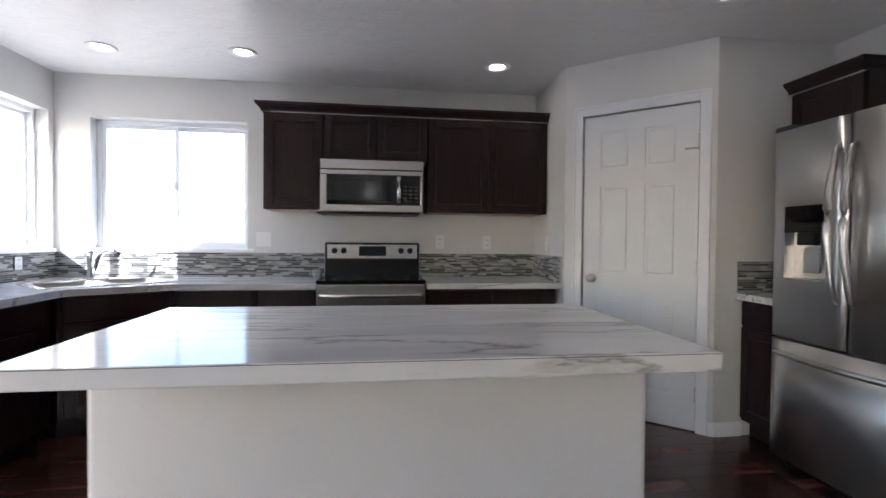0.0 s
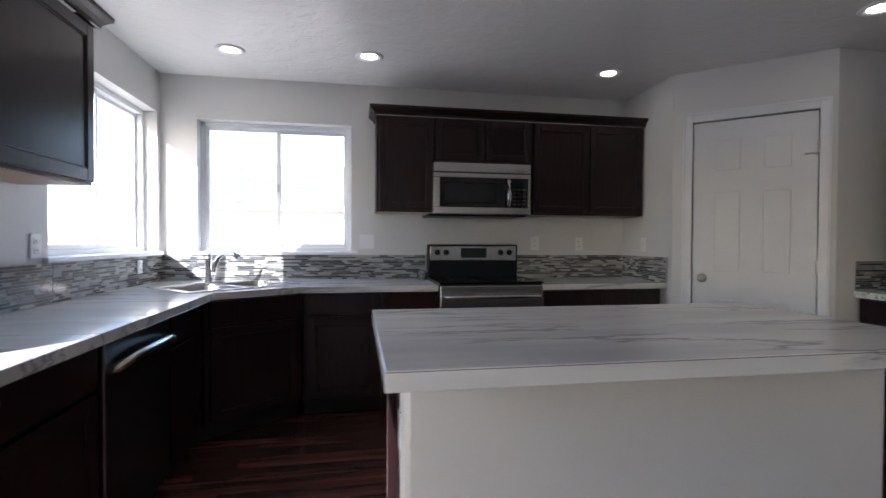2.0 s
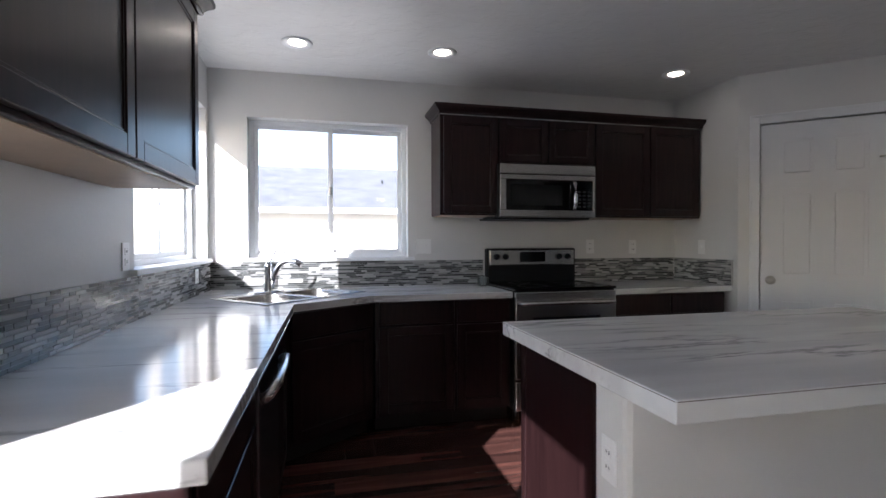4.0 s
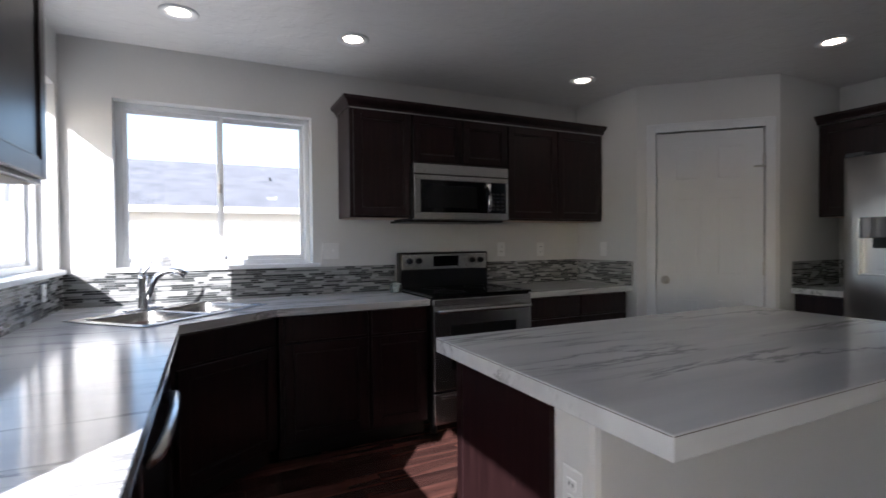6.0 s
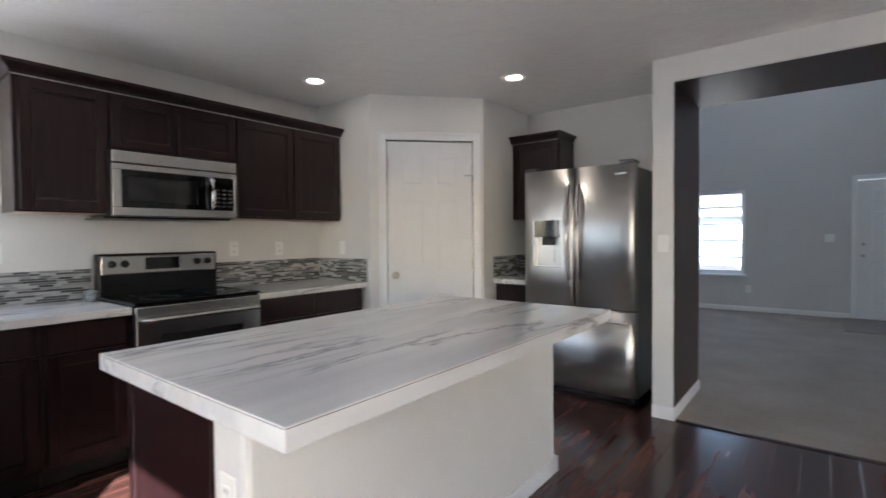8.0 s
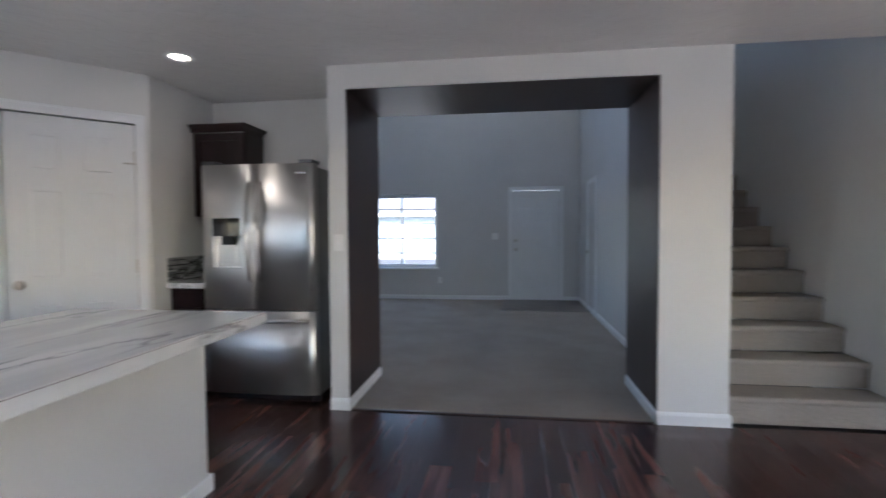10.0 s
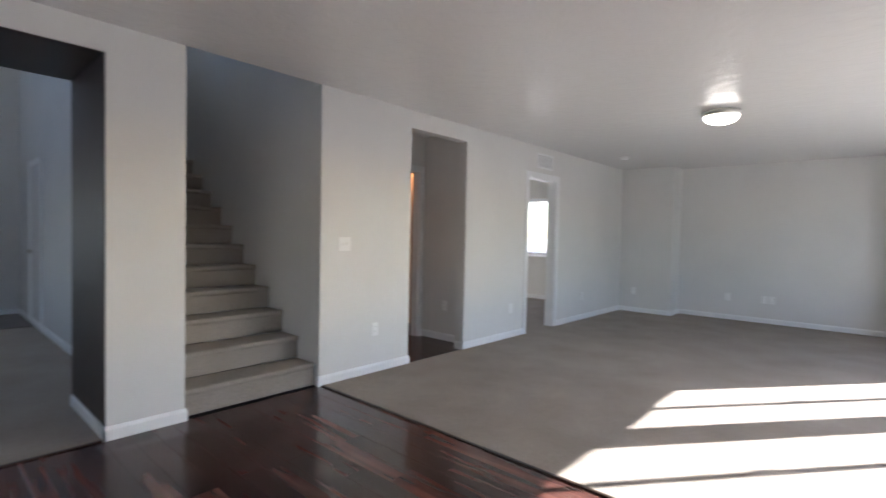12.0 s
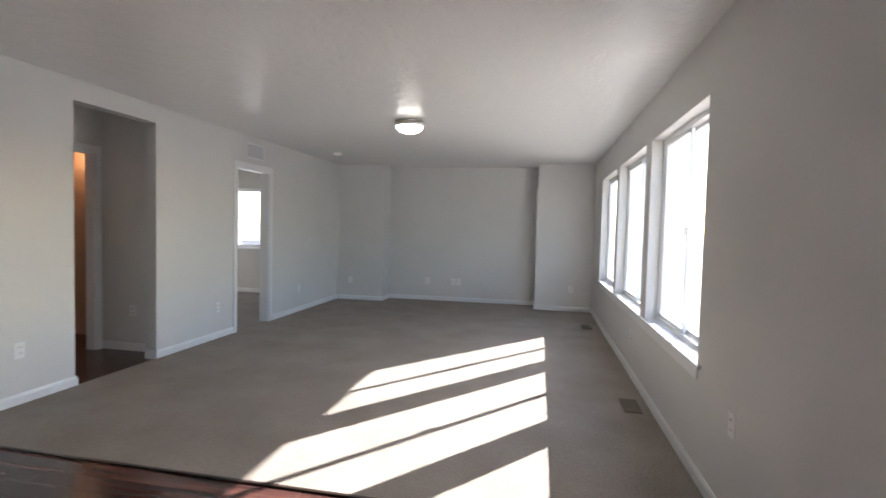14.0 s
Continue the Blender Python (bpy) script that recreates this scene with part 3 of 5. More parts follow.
# ---- doors ----
def panel_door(name, w, h, label, m, knob_left=True, deadbolt=False, d=0.038):
    """A six-panel door leaf with casing, in its own coordinates: along +x, its face at y = 0 looking to -y."""
    top = tagged(new(name), label, "door", kind="structure")
    top.matrix_basis = m
    bm = boxes(((0, 0.006, 0.008), (w, d, h)))
    stile, mid = 0.115 * w / 0.71, 0.095
    rails = [0.008, 0.22, 0.22 + 0.60, 0.22 + 0.60 + 0.16, 0.98 + 0.62, 0.98 + 0.62 + 0.11, h - 0.115, h]
    for p, q in ((0, stile), (w / 2 - mid / 2, w / 2 + mid / 2), (w - stile, w)):
        add_box(bm, (p, 0, 0.008), (q, 0.008, h))
    for k in (0, 2, 4, 6):
        for p, q in ((stile, w / 2 - mid / 2), (w / 2 + mid / 2, w - stile)):
            add_box(bm, (p, 0, rails[k]), (q, 0.008, rails[k + 1]))
    for k in (1, 3, 5):
        for p, q in ((stile, w / 2 - mid / 2), (w / 2 + mid / 2, w - stile)):
            add_box(bm, (p + 0.022, 0.001, rails[k] + 0.022), (q - 0.022, 0.012, rails[k + 1] - 0.022), 0.005)
    leaf = part("leaf", bm, M_DOOR, top)
    c = 0.064
    part("casing", boxes(((-c - 0.006, -0.022, 0), (-0.006, -0.003, h + c + 0.008), 0.004), ((w + 0.006, -0.022, 0), (w + c + 0.006, -0.003, h + c + 0.008), 0.004), ((-0.006, -0.022, h + 0.008), (w + 0.006, -0.003, h + c + 0.008), 0.004),
                          ((-c - 0.006, -0.027, 0), (-c + 0.008, -0.02, h + c + 0.012), 0.003), ((w + c - 0.008, -0.027, 0), (w + c + 0.006, -0.02, h + c + 0.012), 0.003), ((-c + 0.008, -0.027, h + c - 0.006), (w + c - 0.008, -0.02, h + c + 0.012), 0.003)), M_TRIM, top)
    kx = 0.065 if knob_left else w - 0.065
    turn = Matrix.Translation((kx, 0, 0.95)) @ pose(0, 0, 0, 90)
    part("knob", lathe([(0, 0.066), (0.018, 0.064), (0.027, 0.054), (0.028, 0.044), (0.02, 0.032), (0.011, 0.024), (0.011, 0.008), (0.031, 0.007), (0.033, 0.0)], 24, turn), M_NICKEL, leaf, "satin nickel knob")
    if deadbolt:
        part("deadbolt", lathe([(0, 0.03), (0.025, 0.028), (0.03, 0.0)], 20, Matrix.Translation((kx, 0, 1.12)) @ pose(0, 0, 0, 90)), M_NICKEL, leaf)
    hx = w + 0.002 if knob_left else -0.002
    for z in (0.24, h / 2, h - 0.24):
        part("hinge", boxes(((hx - 0.008, -0.006, z - 0.05), (hx + 0.008, 0.004, z + 0.05), 0.003)), M_NICKEL, top)
    return top


pd = panel_door("door_pantry", DB - DA, DH, "closed white six-panel pantry door in an angled wall", PM @ Matrix.Translation((DA, 0.004, 0)))
part("hook", tube([(DB - DA + 0.004, -0.03, 1.80), (DB - DA - 0.035, -0.045, 1.802), (DB - DA - 0.075, -0.04, 1.80)], 0.006, 8), M_NICKEL, pd, "door stop arm on the hinge")
panel_door("door_front", 0.86, 2.04, "closed white front door", pose(FX + 0.01, 0.74, 0, 0, 0, -90), True, True)


def casing(name, m, w, h, label, depth=0.12, back=True):
    bm = bmesh.new()
    c = 0.065
    for y0, y1 in ((-0.018, -0.002),) + (((depth + 0.002, depth + 0.018),) if back else ()):
        for a, b in (((-c, y0, 0), (0, y1, h + c)), ((w, y0, 0), (w + c, y1, h + c)), ((0, y0, h), (w, y1, h + c))):
            add_box(bm, a, b, 0.004)
    for a, b in (((-0.0, -0.002, 0), (0.016, depth + 0.002, h)), ((w - 0.016, -0.002, 0), (w, depth + 0.002, h)), ((0.016, -0.002, h - 0.016), (w - 0.016, depth + 0.002, h))):
        add_box(bm, a, b)
    ob = structure(name, bm, M_TRIM, label, "door casing")
    ob.matrix_basis = m
    return ob


casing("door_casing_1", pose(EX, -4.80, 0, 0, 0, -90), 0.73, 2.06, "white casing of the side room doorway")
casing("door_casing_2", pose(3.80, -2.90, 0, 0, 0, -90), 0.76, 2.05, "white casing of the bathroom doorway", 0.10)
panel_door("door_closet", 0.70, 2.03, "white closet door in the front room", pose(7.75, -0.489, 0, 0, 0, 180))


# ---- kitchen cabinets ----
def shaker(name, x0, x1, z0, z1, y, parent, rail=0.055, m=None):
    """A framed panel front in the plane y, looking to -y: a board with stiles, rails and an inner bead."""
    door = part(name, boxes(((x0 + rail, y + 0.008, z0 + rail), (x1 - rail, y + 0.02, z1 - rail)), m=m), M_WOOD, parent)
    r = rail + 0.001
    for kind, a, b in (("stile", (x0, z0), (x0 + rail, z1)), ("stile", (x1 - rail, z0), (x1, z1)), ("rail", (x0 + rail, z0), (x1 - rail, z0 + rail)), ("rail", (x0 + rail, z1 - rail), (x1 - rail, z1))):
        part(kind, boxes(((a[0], y, a[1]), (b[0], y + 0.02, b[1]), 0.003), m=m), M_WOOD, door)
    for a, b in (((x0 + r, z0 + r), (x0 + r + 0.008, z1 - r)), ((x1 - r - 0.008, z0 + r), (x1 - r, z1 - r)), ((x0 + r + 0.009, z0 + r), (x1 - r - 0.009, z0 + r + 0.008)), ((x0 + r + 0.009, z1 - r - 0.008), (x1 - r - 0.009, z1 - r))):
        part("bead", boxes(((a[0], y + 0.004, a[1]), (b[0], y + 0.012, b[1]), 0.002), m=m), M_WOOD, door)
    return door


def wall_cabinet(w, z0, z1, depth, doors, m, label):
    """A wall cabinet along +x from 0 to w, its back at y = depth, front at y = 0."""
    c = thing("wall_cabinet", label, "cabinet", "wall cabinets", m)
    part("body", boxes(((0, 0.022, z0), (w, depth, z1), 0.002)), M_WOOD, c)
    part("bottom", boxes(((0.018, 0.04, z0 - 0.003), (w - 0.018, depth - 0.01, z0 + 0.004))), M_UNDER, c, "pale birch underside")
    for a, b in doors:
        shaker("door", a + 0.004, b - 0.004, z0 + 0.012, z1 - 0.012, 0.0, c)
    return c


def crown(runs, z, label):
    """Stepped crown moulding along plan runs ((x0, y0), (x1, y1), outward normal), mitred at its ends."""
    ob = thing("crown_moulding", label, "moulding")
    prof = [(0.0, 0.0), (0.012, 0.0), (0.014, 0.014), (0.028, 0.03), (0.046, 0.044), (0.050, 0.05), (0.052, 0.065), (0.0, 0.065)]
    for (a, b, n, m0, m1) in runs:
        bm = bmesh.new()
        a, b, n = Vector((*a, 0)), Vector((*b, 0)), Vector((*n, 0))
        d = (b - a).normalized()
        ra = [bm.verts.new(a + n * p - d * p * m0 + Vector((0, 0, z + q))) for p, q in prof]
        rb = [bm.verts.new(b + n * p + d * p * m1 + Vector((0, 0, z + q))) for p, q in prof]
        for i in range(len(prof)):
            j = (i + 1) % len(prof)
            bm.faces.new((ra[i], ra[j], rb[j], rb[i]))
        bm.faces.new(ra[::-1])
        bm.faces.new(rb)
        part("moulding", bm, M_WOOD, ob)


UZ0, UZ1 = 1.435, 2.165
# north wall: narrow, over-microwave, double
CY = 4.525
wall_cabinet(0.447, UZ0, UZ1, NY - CY, [(0.02, 0.44)], pose(0.018, CY, 0), "dark espresso wall cabinet beside the microwave")
wall_cabinet(0.79, 1.82, UZ1, NY - CY, [(0, 0.395), (0.395, 0.79)], pose(0.466, CY, 0), "short dark espresso wall cabinet above the microwave")
wall_cabinet(0.975, UZ0 - 0.008, UZ1, NY - CY, [(0.005, 0.49), (0.49, 0.965)], pose(1.258, CY, 0), "dark espresso double-door wall cabinet")
crown([((0.018, CY), (2.233, CY), (0, -1), 1, 0), ((0.018, NY), (0.018, CY), (-1, 0), 0, 1)], UZ1, "dark crown moulding over the wall cabinets")
# west wall
WCX = -1.28
wall_cabinet(1.37, 1.455, 2.165, WCX - WX, [(0.02, 0.685), (0.685, 1.35)], pose(WCX, 1.90, 0, 0, 0, 90), "dark espresso double-door wall cabinet by the window")
crown([((WCX, 1.90), (WCX, 3.27), (1, 0), 1, 1), ((WCX, 3.27), (WX, 3.27), (0, 1), 1, 0), ((WX, 1.90), (WCX, 1.90), (0, -1), 0, 1)], 2.165, "dark crown moulding over the wall cabinet")
# in the fridge recess
wall_cabinet(0.48, 1.43, 2.14, 0.32, [(0.01, 0.47)], pose(3.44, 3.488, 0, 0, 0, -90), "dark espresso wall cabinet beside the fridge")
crown([((3.44, 3.488), (3.44, 3.028), (-1, 0), 0, 1), ((3.44, 3.028), (3.76, 3.028), (0, -1), 1, 0)], 2.14, "dark crown moulding over the wall cabinet")

CT, CB = 0.897, 0.855


def base_cabinet(w, depth, fronts, m, label):
    """A base cabinet along +x, its front at y = 0. fronts: (x0, x1, has drawer)."""
    c = thing("base_cabinet", label, "cabinet", "base cabinets", m)
    part("body", boxes(((0, 0.022, 0.10), (w, depth, CB - 0.002), 0.002)), M_WOOD, c)
    part("toe_kick", boxes(((0, 0.085, 0.0), (w, depth, 0.10))), M_TOE, c)
    for a, b, drawer in fronts:
        if drawer:
            part("drawer", boxes(((a + 0.005, 0, 0.70), (b - 0.005, 0.02, 0.845), 0.006)), M_WOOD, c)
            shaker("door", a + 0.005, b - 0.005, 0.125, 0.685, 0.0, c)
        else:
            shaker("door", a + 0.005, b - 0.005, 0.125, 0.845, 0.0, c)
    return c


BY, BX = 4.235, -0.993
base_cabinet(0.395, NY - BY - 0.002, [(0.01, 0.385, True)], pose(0.048, BY, 0), "dark espresso base cabinet beside the range")
base_cabinet(0.528, NY - BY - 0.002, [(0.02, 0.52, True)], pose(-0.482, BY, 0), "dark espresso base cabinet beside the corner sink")
base_cabinet(0.98, NY - BY - 0.002, [(0.01, 0.49, True), (0.49, 0.97, True)], pose(1.23, BY, 0), "dark espresso base cabinet with two drawers")
base_cabinet(0.72, BX - WX - 0.002, [(0.02, 0.70, True)], pose(BX, 1.963, 0, 0, 0, 90), "dark espresso base cabinet at the counter's end")
base_cabinet(0.53, BX - WX - 0.002, [(0.02, 0.46, True)], pose(BX, 3.298, 0, 0, 0, 90), "dark espresso base cabinet beside the dishwasher")
base_cabinet(0.365, 0.63, [(0.01, 0.355, True)], pose(3.12, 3.488, 0, 0, 0, -90), "dark espresso base cabinet beside the fridge")


def corner_sink_base():
    c = thing("corner_sink_cabinet", "dark espresso corner sink base cabinet set diagonally", "cabinet", "base cabinets")
    a, b = Vector((BX - 0.001, 3.865, 0)), Vector((-0.484, 4.234, 0))
    d = (b - a).normalized()
    n = Vector((d.y, -d.x, 0))
    part("body", prism([(a.x - n.x * .022, a.y - n.y * .022), (b.x - n.x * .022, b.y - n.y * .022), (b.x - .03, NY - 0.002), (WX + 0.002, NY - 0.002), (WX + 0.002, 3.885)], 0.10, CB - 0.002), M_WOOD, c)
    part("toe_kick", prism([(a.x - n.x * .09, a.y - n.y * .09), (b.x - n.x * .09, b.y - n.y * .09), (b.x - .06, 4.7), (WX + 0.1, 4.7), (WX + 0.1, 3.9)], 0.0, 0.10), M_TOE, c)
    w = (b - a).length
    m = Matrix.Translation(a) @ pose(0, 0, 0, 0, 0, math.degrees(math.atan2(d.y, d.x)))
    for nm, bm in (("false_front", boxes(((0.03, 0, 0.70), (w - 0.03, 0.02, 0.845), 0.006))),):
        bm.transform(m)
        part(nm, bm, M_WOOD, c)
    shaker("door", 0.03, w - 0.03, 0.125, 0.685, 0.0, c, m=m)


corner_sink_base()

# counters
SINK_C, SINK_A = Vector((-0.985, 4.335, 0)), 44.5


def counter_west_north():
    out = [(WX + 0.001, 1.938), (-0.965, 1.938), (-0.965, 3.88), (-0.50, 4.205), (0.445, 4.205), (0.445, NY - 0.001), (WX + 0.001, NY - 0.001)]
    ob = tagged(as_object("countertop", prism(out, CB, CT, 0.004), M_MARBLE), "white marble-look laminate countertop wrapping the corner sink", "countertop")
    cut = bmesh.new()
    sm = Matrix.Translation(SINK_C) @ pose(0, 0, 0, 0, 0, SINK_A)
    add_box(cut, (-0.375, -0.215, CB - 0.1), (0.375, 0.215, CT + 0.1), 0, sm)
    tool = as_object("cut_tool", cut, M_MARBLE)
    md = ob.modifiers.new("cut", "BOOLEAN")
    md.operation, md.object, md.solver = "DIFFERENCE", tool, "EXACT"
    dg = bpy.context.evaluated_depsgraph_get()
    me = bpy.data.meshes.new_from_object(ob.evaluated_get(dg))
    ob.modifiers.clear()
    ob.data = me
    bpy.data.objects.remove(tool)
    return ob


counter_west_north()
tagged(as_object("countertop", prism([(1.225, 4.205), (2.234, 4.205), (2.234, NY - 0.001), (1.225, NY - 0.001)], CB, CT, 0.004), M_MARBLE), "white marble-look laminate countertop beside the range", "countertop")
tagged(as_object("countertop", prism([(3.09, 3.124), (3.758, 3.124), (3.758, 3.489), (3.09, 3.489)], CB, CT, 0.004), M_MARBLE), "short white marble-look countertop beside the fridge", "countertop")
tagged(as_object("cabinet_end_panel", boxes(((WX + 0.001, 1.945, 0), (BX, 1.962, CB - 0.002), 0.002)), M_WOOD), "dark espresso panel closing the end of the base cabinets", "cabinet panel")


def corner_sink():
    m = Matrix.Translation((SINK_C.x, SINK_C.y, CT)) @ pose(0, 0, 0, 0, 0, SINK_A)
    s = thing("sink", "double-bowl stainless steel drop-in corner sink", "sink", m=m)
    # local x along the diagonal front, +y towards the corner
    bm = bmesh.new()
    z = 0.006
    for a, b in (((-0.41, -0.25), (0.41, -0.205)), ((-0.41, 0.19), (0.41, 0.275)), ((-0.41, -0.205), (-0.365, 0.19)), ((0.365, -0.205), (0.41, 0.19)), ((-0.02, -0.205), (0.02, 0.19))):
        add_box(bm, (*a, 0.0005), (*b, z), 0.002)
    part("rim", bm, M_STEEL_H, s)
    for x0, x1 in ((-0.368, -0.017), (0.017, 0.368)):
        bm = bmesh.new()
        y0, y1 = -0.208, 0.193
        levels = [(0.0, 0.003), (0.006, -0.02), (0.014, -0.14), (0.035, -0.165), (0.08, -0.17)]
        rings = []
        for inset, zz in levels:
            r = 0.06
            ring = []
            for cx, cy, a0 in ((x1 - inset - r, y1 - inset - r, 0), (x0 + inset + r, y1 - inset - r, 90), (x0 + inset + r, y0 + inset + r, 180), (x1 - inset - r, y0 + inset + r, 270)):
                for k in range(6):
                    t = radians(a0 + 18 * k)
                    ring.append(bm.verts.new((cx + r * math.cos(t), cy + r * math.sin(t), zz)))
            rings.append(ring)
        for a, b in zip(rings, rings[1:]):
            for k in range(len(a)):
                f = bm.faces.new((a[k], a[(k + 1) % len(a)], b[(k + 1) % len(a)], b[k]))
                f.smooth = True
        bm.faces.new(rings[-1])
        bowl = part("bowl", bm, M_STEEL_H, s)
        part("drain", lathe([(0, -0.166), (0.03, -0.166), (0.045, -0.163), (0.045, -0.169)], 20, Matrix.Translation(((x0 + x1) / 2, 0, 0))), M_CHROME, bowl)


corner_sink()


def faucet():
    m = Matrix.Translation((-1.165, 4.52, CT + 0.007)) @ pose(0, 0, 0, 0, 0, SINK_A)
    f = thing("faucet", "chrome single-lever pull-out kitchen faucet", "faucet", m=m)
    bm = lathe([(0, 0.014), (0.026, 0.012), (0.03, 0.0)], 24)
    add_box(bm, (-0.11, -0.028, 0.0), (0.11, 0.028, 0.008), 0.004)
    part("base", bm, M_CHROME, f)
    part("body", lathe([(0.027, 0.008), (0.024, 0.03), (0.021, 0.08), (0.021, 0.15), (0.024, 0.175), (0.022, 0.19), (0, 0.197)], 24), M_CHROME, f)
    pts = [(0.012, -0.012, 0.03), (0.022, -0.024, 0.09), (0.03, -0.034, 0.14), (0.042, -0.055, 0.18), (0.058, -0.09, 0.205), (0.076, -0.13, 0.212), (0.094, -0.17, 0.204), (0.108, -0.2, 0.186)]
    part("spout", tube(pts, 0.016, 14, radii=[0.012, 0.015, 0.017, 0.017, 0.017, 0.018, 0.021, 0.020]), M_CHROME, f)
    part("lever", tube([(0, 0, 0.19), (0.006, -0.006, 0.215), (0.024, -0.022, 0.245), (0.034, -0.03, 0.275), (0.034, -0.03, 0.288)], 0.009, 10, radii=[0.016, 0.009, 0.007, 0.008, 0.005]), M_CHROME, f)


faucet()


# ---- island ----
def island():
    c = thing("kitchen_island", "kitchen island with white half wall and dark cabinets", "island")
    IB = CB - 0.014
    part("half_wall", boxes(((0.02, 2.29, 0), (1.80, 2.46, IB), 0.02)), M_WALL, c, "light grey painted half wall")
    part("body", boxes(((0.032, 2.462, 0.10), (1.79, 2.985, IB), 0.002)), M_WOOD, c, "dark espresso cabinet body")
    part("end_panel", boxes(((0.016, 2.462, 0.0), (0.0315, 2.98, IB), 0.001), ((0.012, 2.981, 0.0), (0.032, 3.02, IB), 0.002)), M_WOOD, c, "dark wood end panel")
    part("toe_kick", boxes(((0.034, 2.463, 0), (1.78, 2.92, 0.10))), M_TOE, c)
    for k in range(3):
        a = 0.03 + k * 0.57
        shaker("door", -(a + 0.565), -a, 0.125, 0.825, 0.0, c, m=pose(0, 3.007, 0, 0, 0, 180))
    bm = bmesh.new()
    for a, b in (((0.006, 2.276, 0), (1.814, 2.29, 0.085)), ((0.006, 2.29, 0), (0.02, 2.46, 0.085)), ((1.80, 2.29, 0), (1.814, 2.46, 0.085))):
        add_box(bm, a, b, 0.004)
    part("baseboard", bm, M_TRIM, c, "white baseboard")
    t = thing("island_countertop", "white marble-look laminate island countertop with grey veins", "countertop")
    part("slab", prism([(-0.054, 2.004), (1.855, 2.004), (1.855, 3.064), (-0.054, 3.064)], CB - 0.013, CT, 0.003), M_MARBLE, t)
    for a, b in (((-0.051, 2.0035), (1.852, 2.0045)), ((-0.051, 3.0635), (1.852, 3.0645)), ((-0.0545, 2.007), (-0.0535, 3.061)), ((1.8545, 2.007), (1.8555, 3.061))):
        part("edge_seam", boxes(((*a, CT - 0.0052), (*b, CT - 0.0032))), M_SEAM, t, "thin brown laminate edge line")


island()


# ---- appliances ----
def microwave():
    m = pose(0.444, 4.455, 1.42)
    w, h, d = 0.772, 0.392, 0.422
    a = thing("microwave", "stainless over-the-range microwave with dark glass door", "microwave", m=m)
    part("body", boxes(((0, 0.03, 0), (w, d, h), 0.004)), M_BLACK, a)
    part("vent_strip", boxes(((0, 0.0, h - 0.075), (w, 0.03, h), 0.006)), M_STEEL_H, a)
    part("base_plate", boxes(((-0.03, 0.05, -0.014), (w - 0.02, d - 0.02, -0.001), 0.003)), M_BLACK, a)
    dr = part("door", boxes(((0, 0.0, 0.0), (w, 0.03, 0.052), 0.004), ((0, 0, h - 0.115), (w, 0.03, h - 0.079), 0.004), ((0, 0, 0.05), (0.05, 0.03, h - 0.114), 0.004), ((w - 0.02, 0, 0.05), (w, 0.03, h - 0.114), 0.004)), M_STEEL_H, a)
    part("window", boxes(((0.05, 0.004, 0.052), (0.575, 0.03, h - 0.115))), M_BLACKGLASS, dr, "dark glass")
    part("inner_screen", boxes(((0.085, 0.002, 0.085), (0.50, 0.0045, h - 0.15))), M_GLAZE_DARK, dr)
    cp = part("control_panel", boxes(((0.576, 0.004, 0.052), (w - 0.02, 0.03, h - 0.115))), M_BLACKGLASS, a)
    part("display", boxes(((0.62, 0.002, h - 0.165), (w - 0.04, 0.0045, h - 0.135))), M_DISPLAY, cp)
    for r in range(5):
        for k in range(3):
            part("button", boxes(((0.625 + k * 0.042, 0.001, 0.075 + r * 0.028), (0.651 + k * 0.042, 0.0045, 0.089 + r * 0.028))), M_SLOT, cp)
    hp = [(0.588, -0.002, 0.06), (0.588, -0.03, 0.085), (0.588, -0.04, 0.165), (0.588, -0.03, 0.25), (0.588, -0.002, 0.275)]
    part("handle", tube(hp, 0.013, 12), M_CHROME, dr, "bowed chrome handle")


microwave()


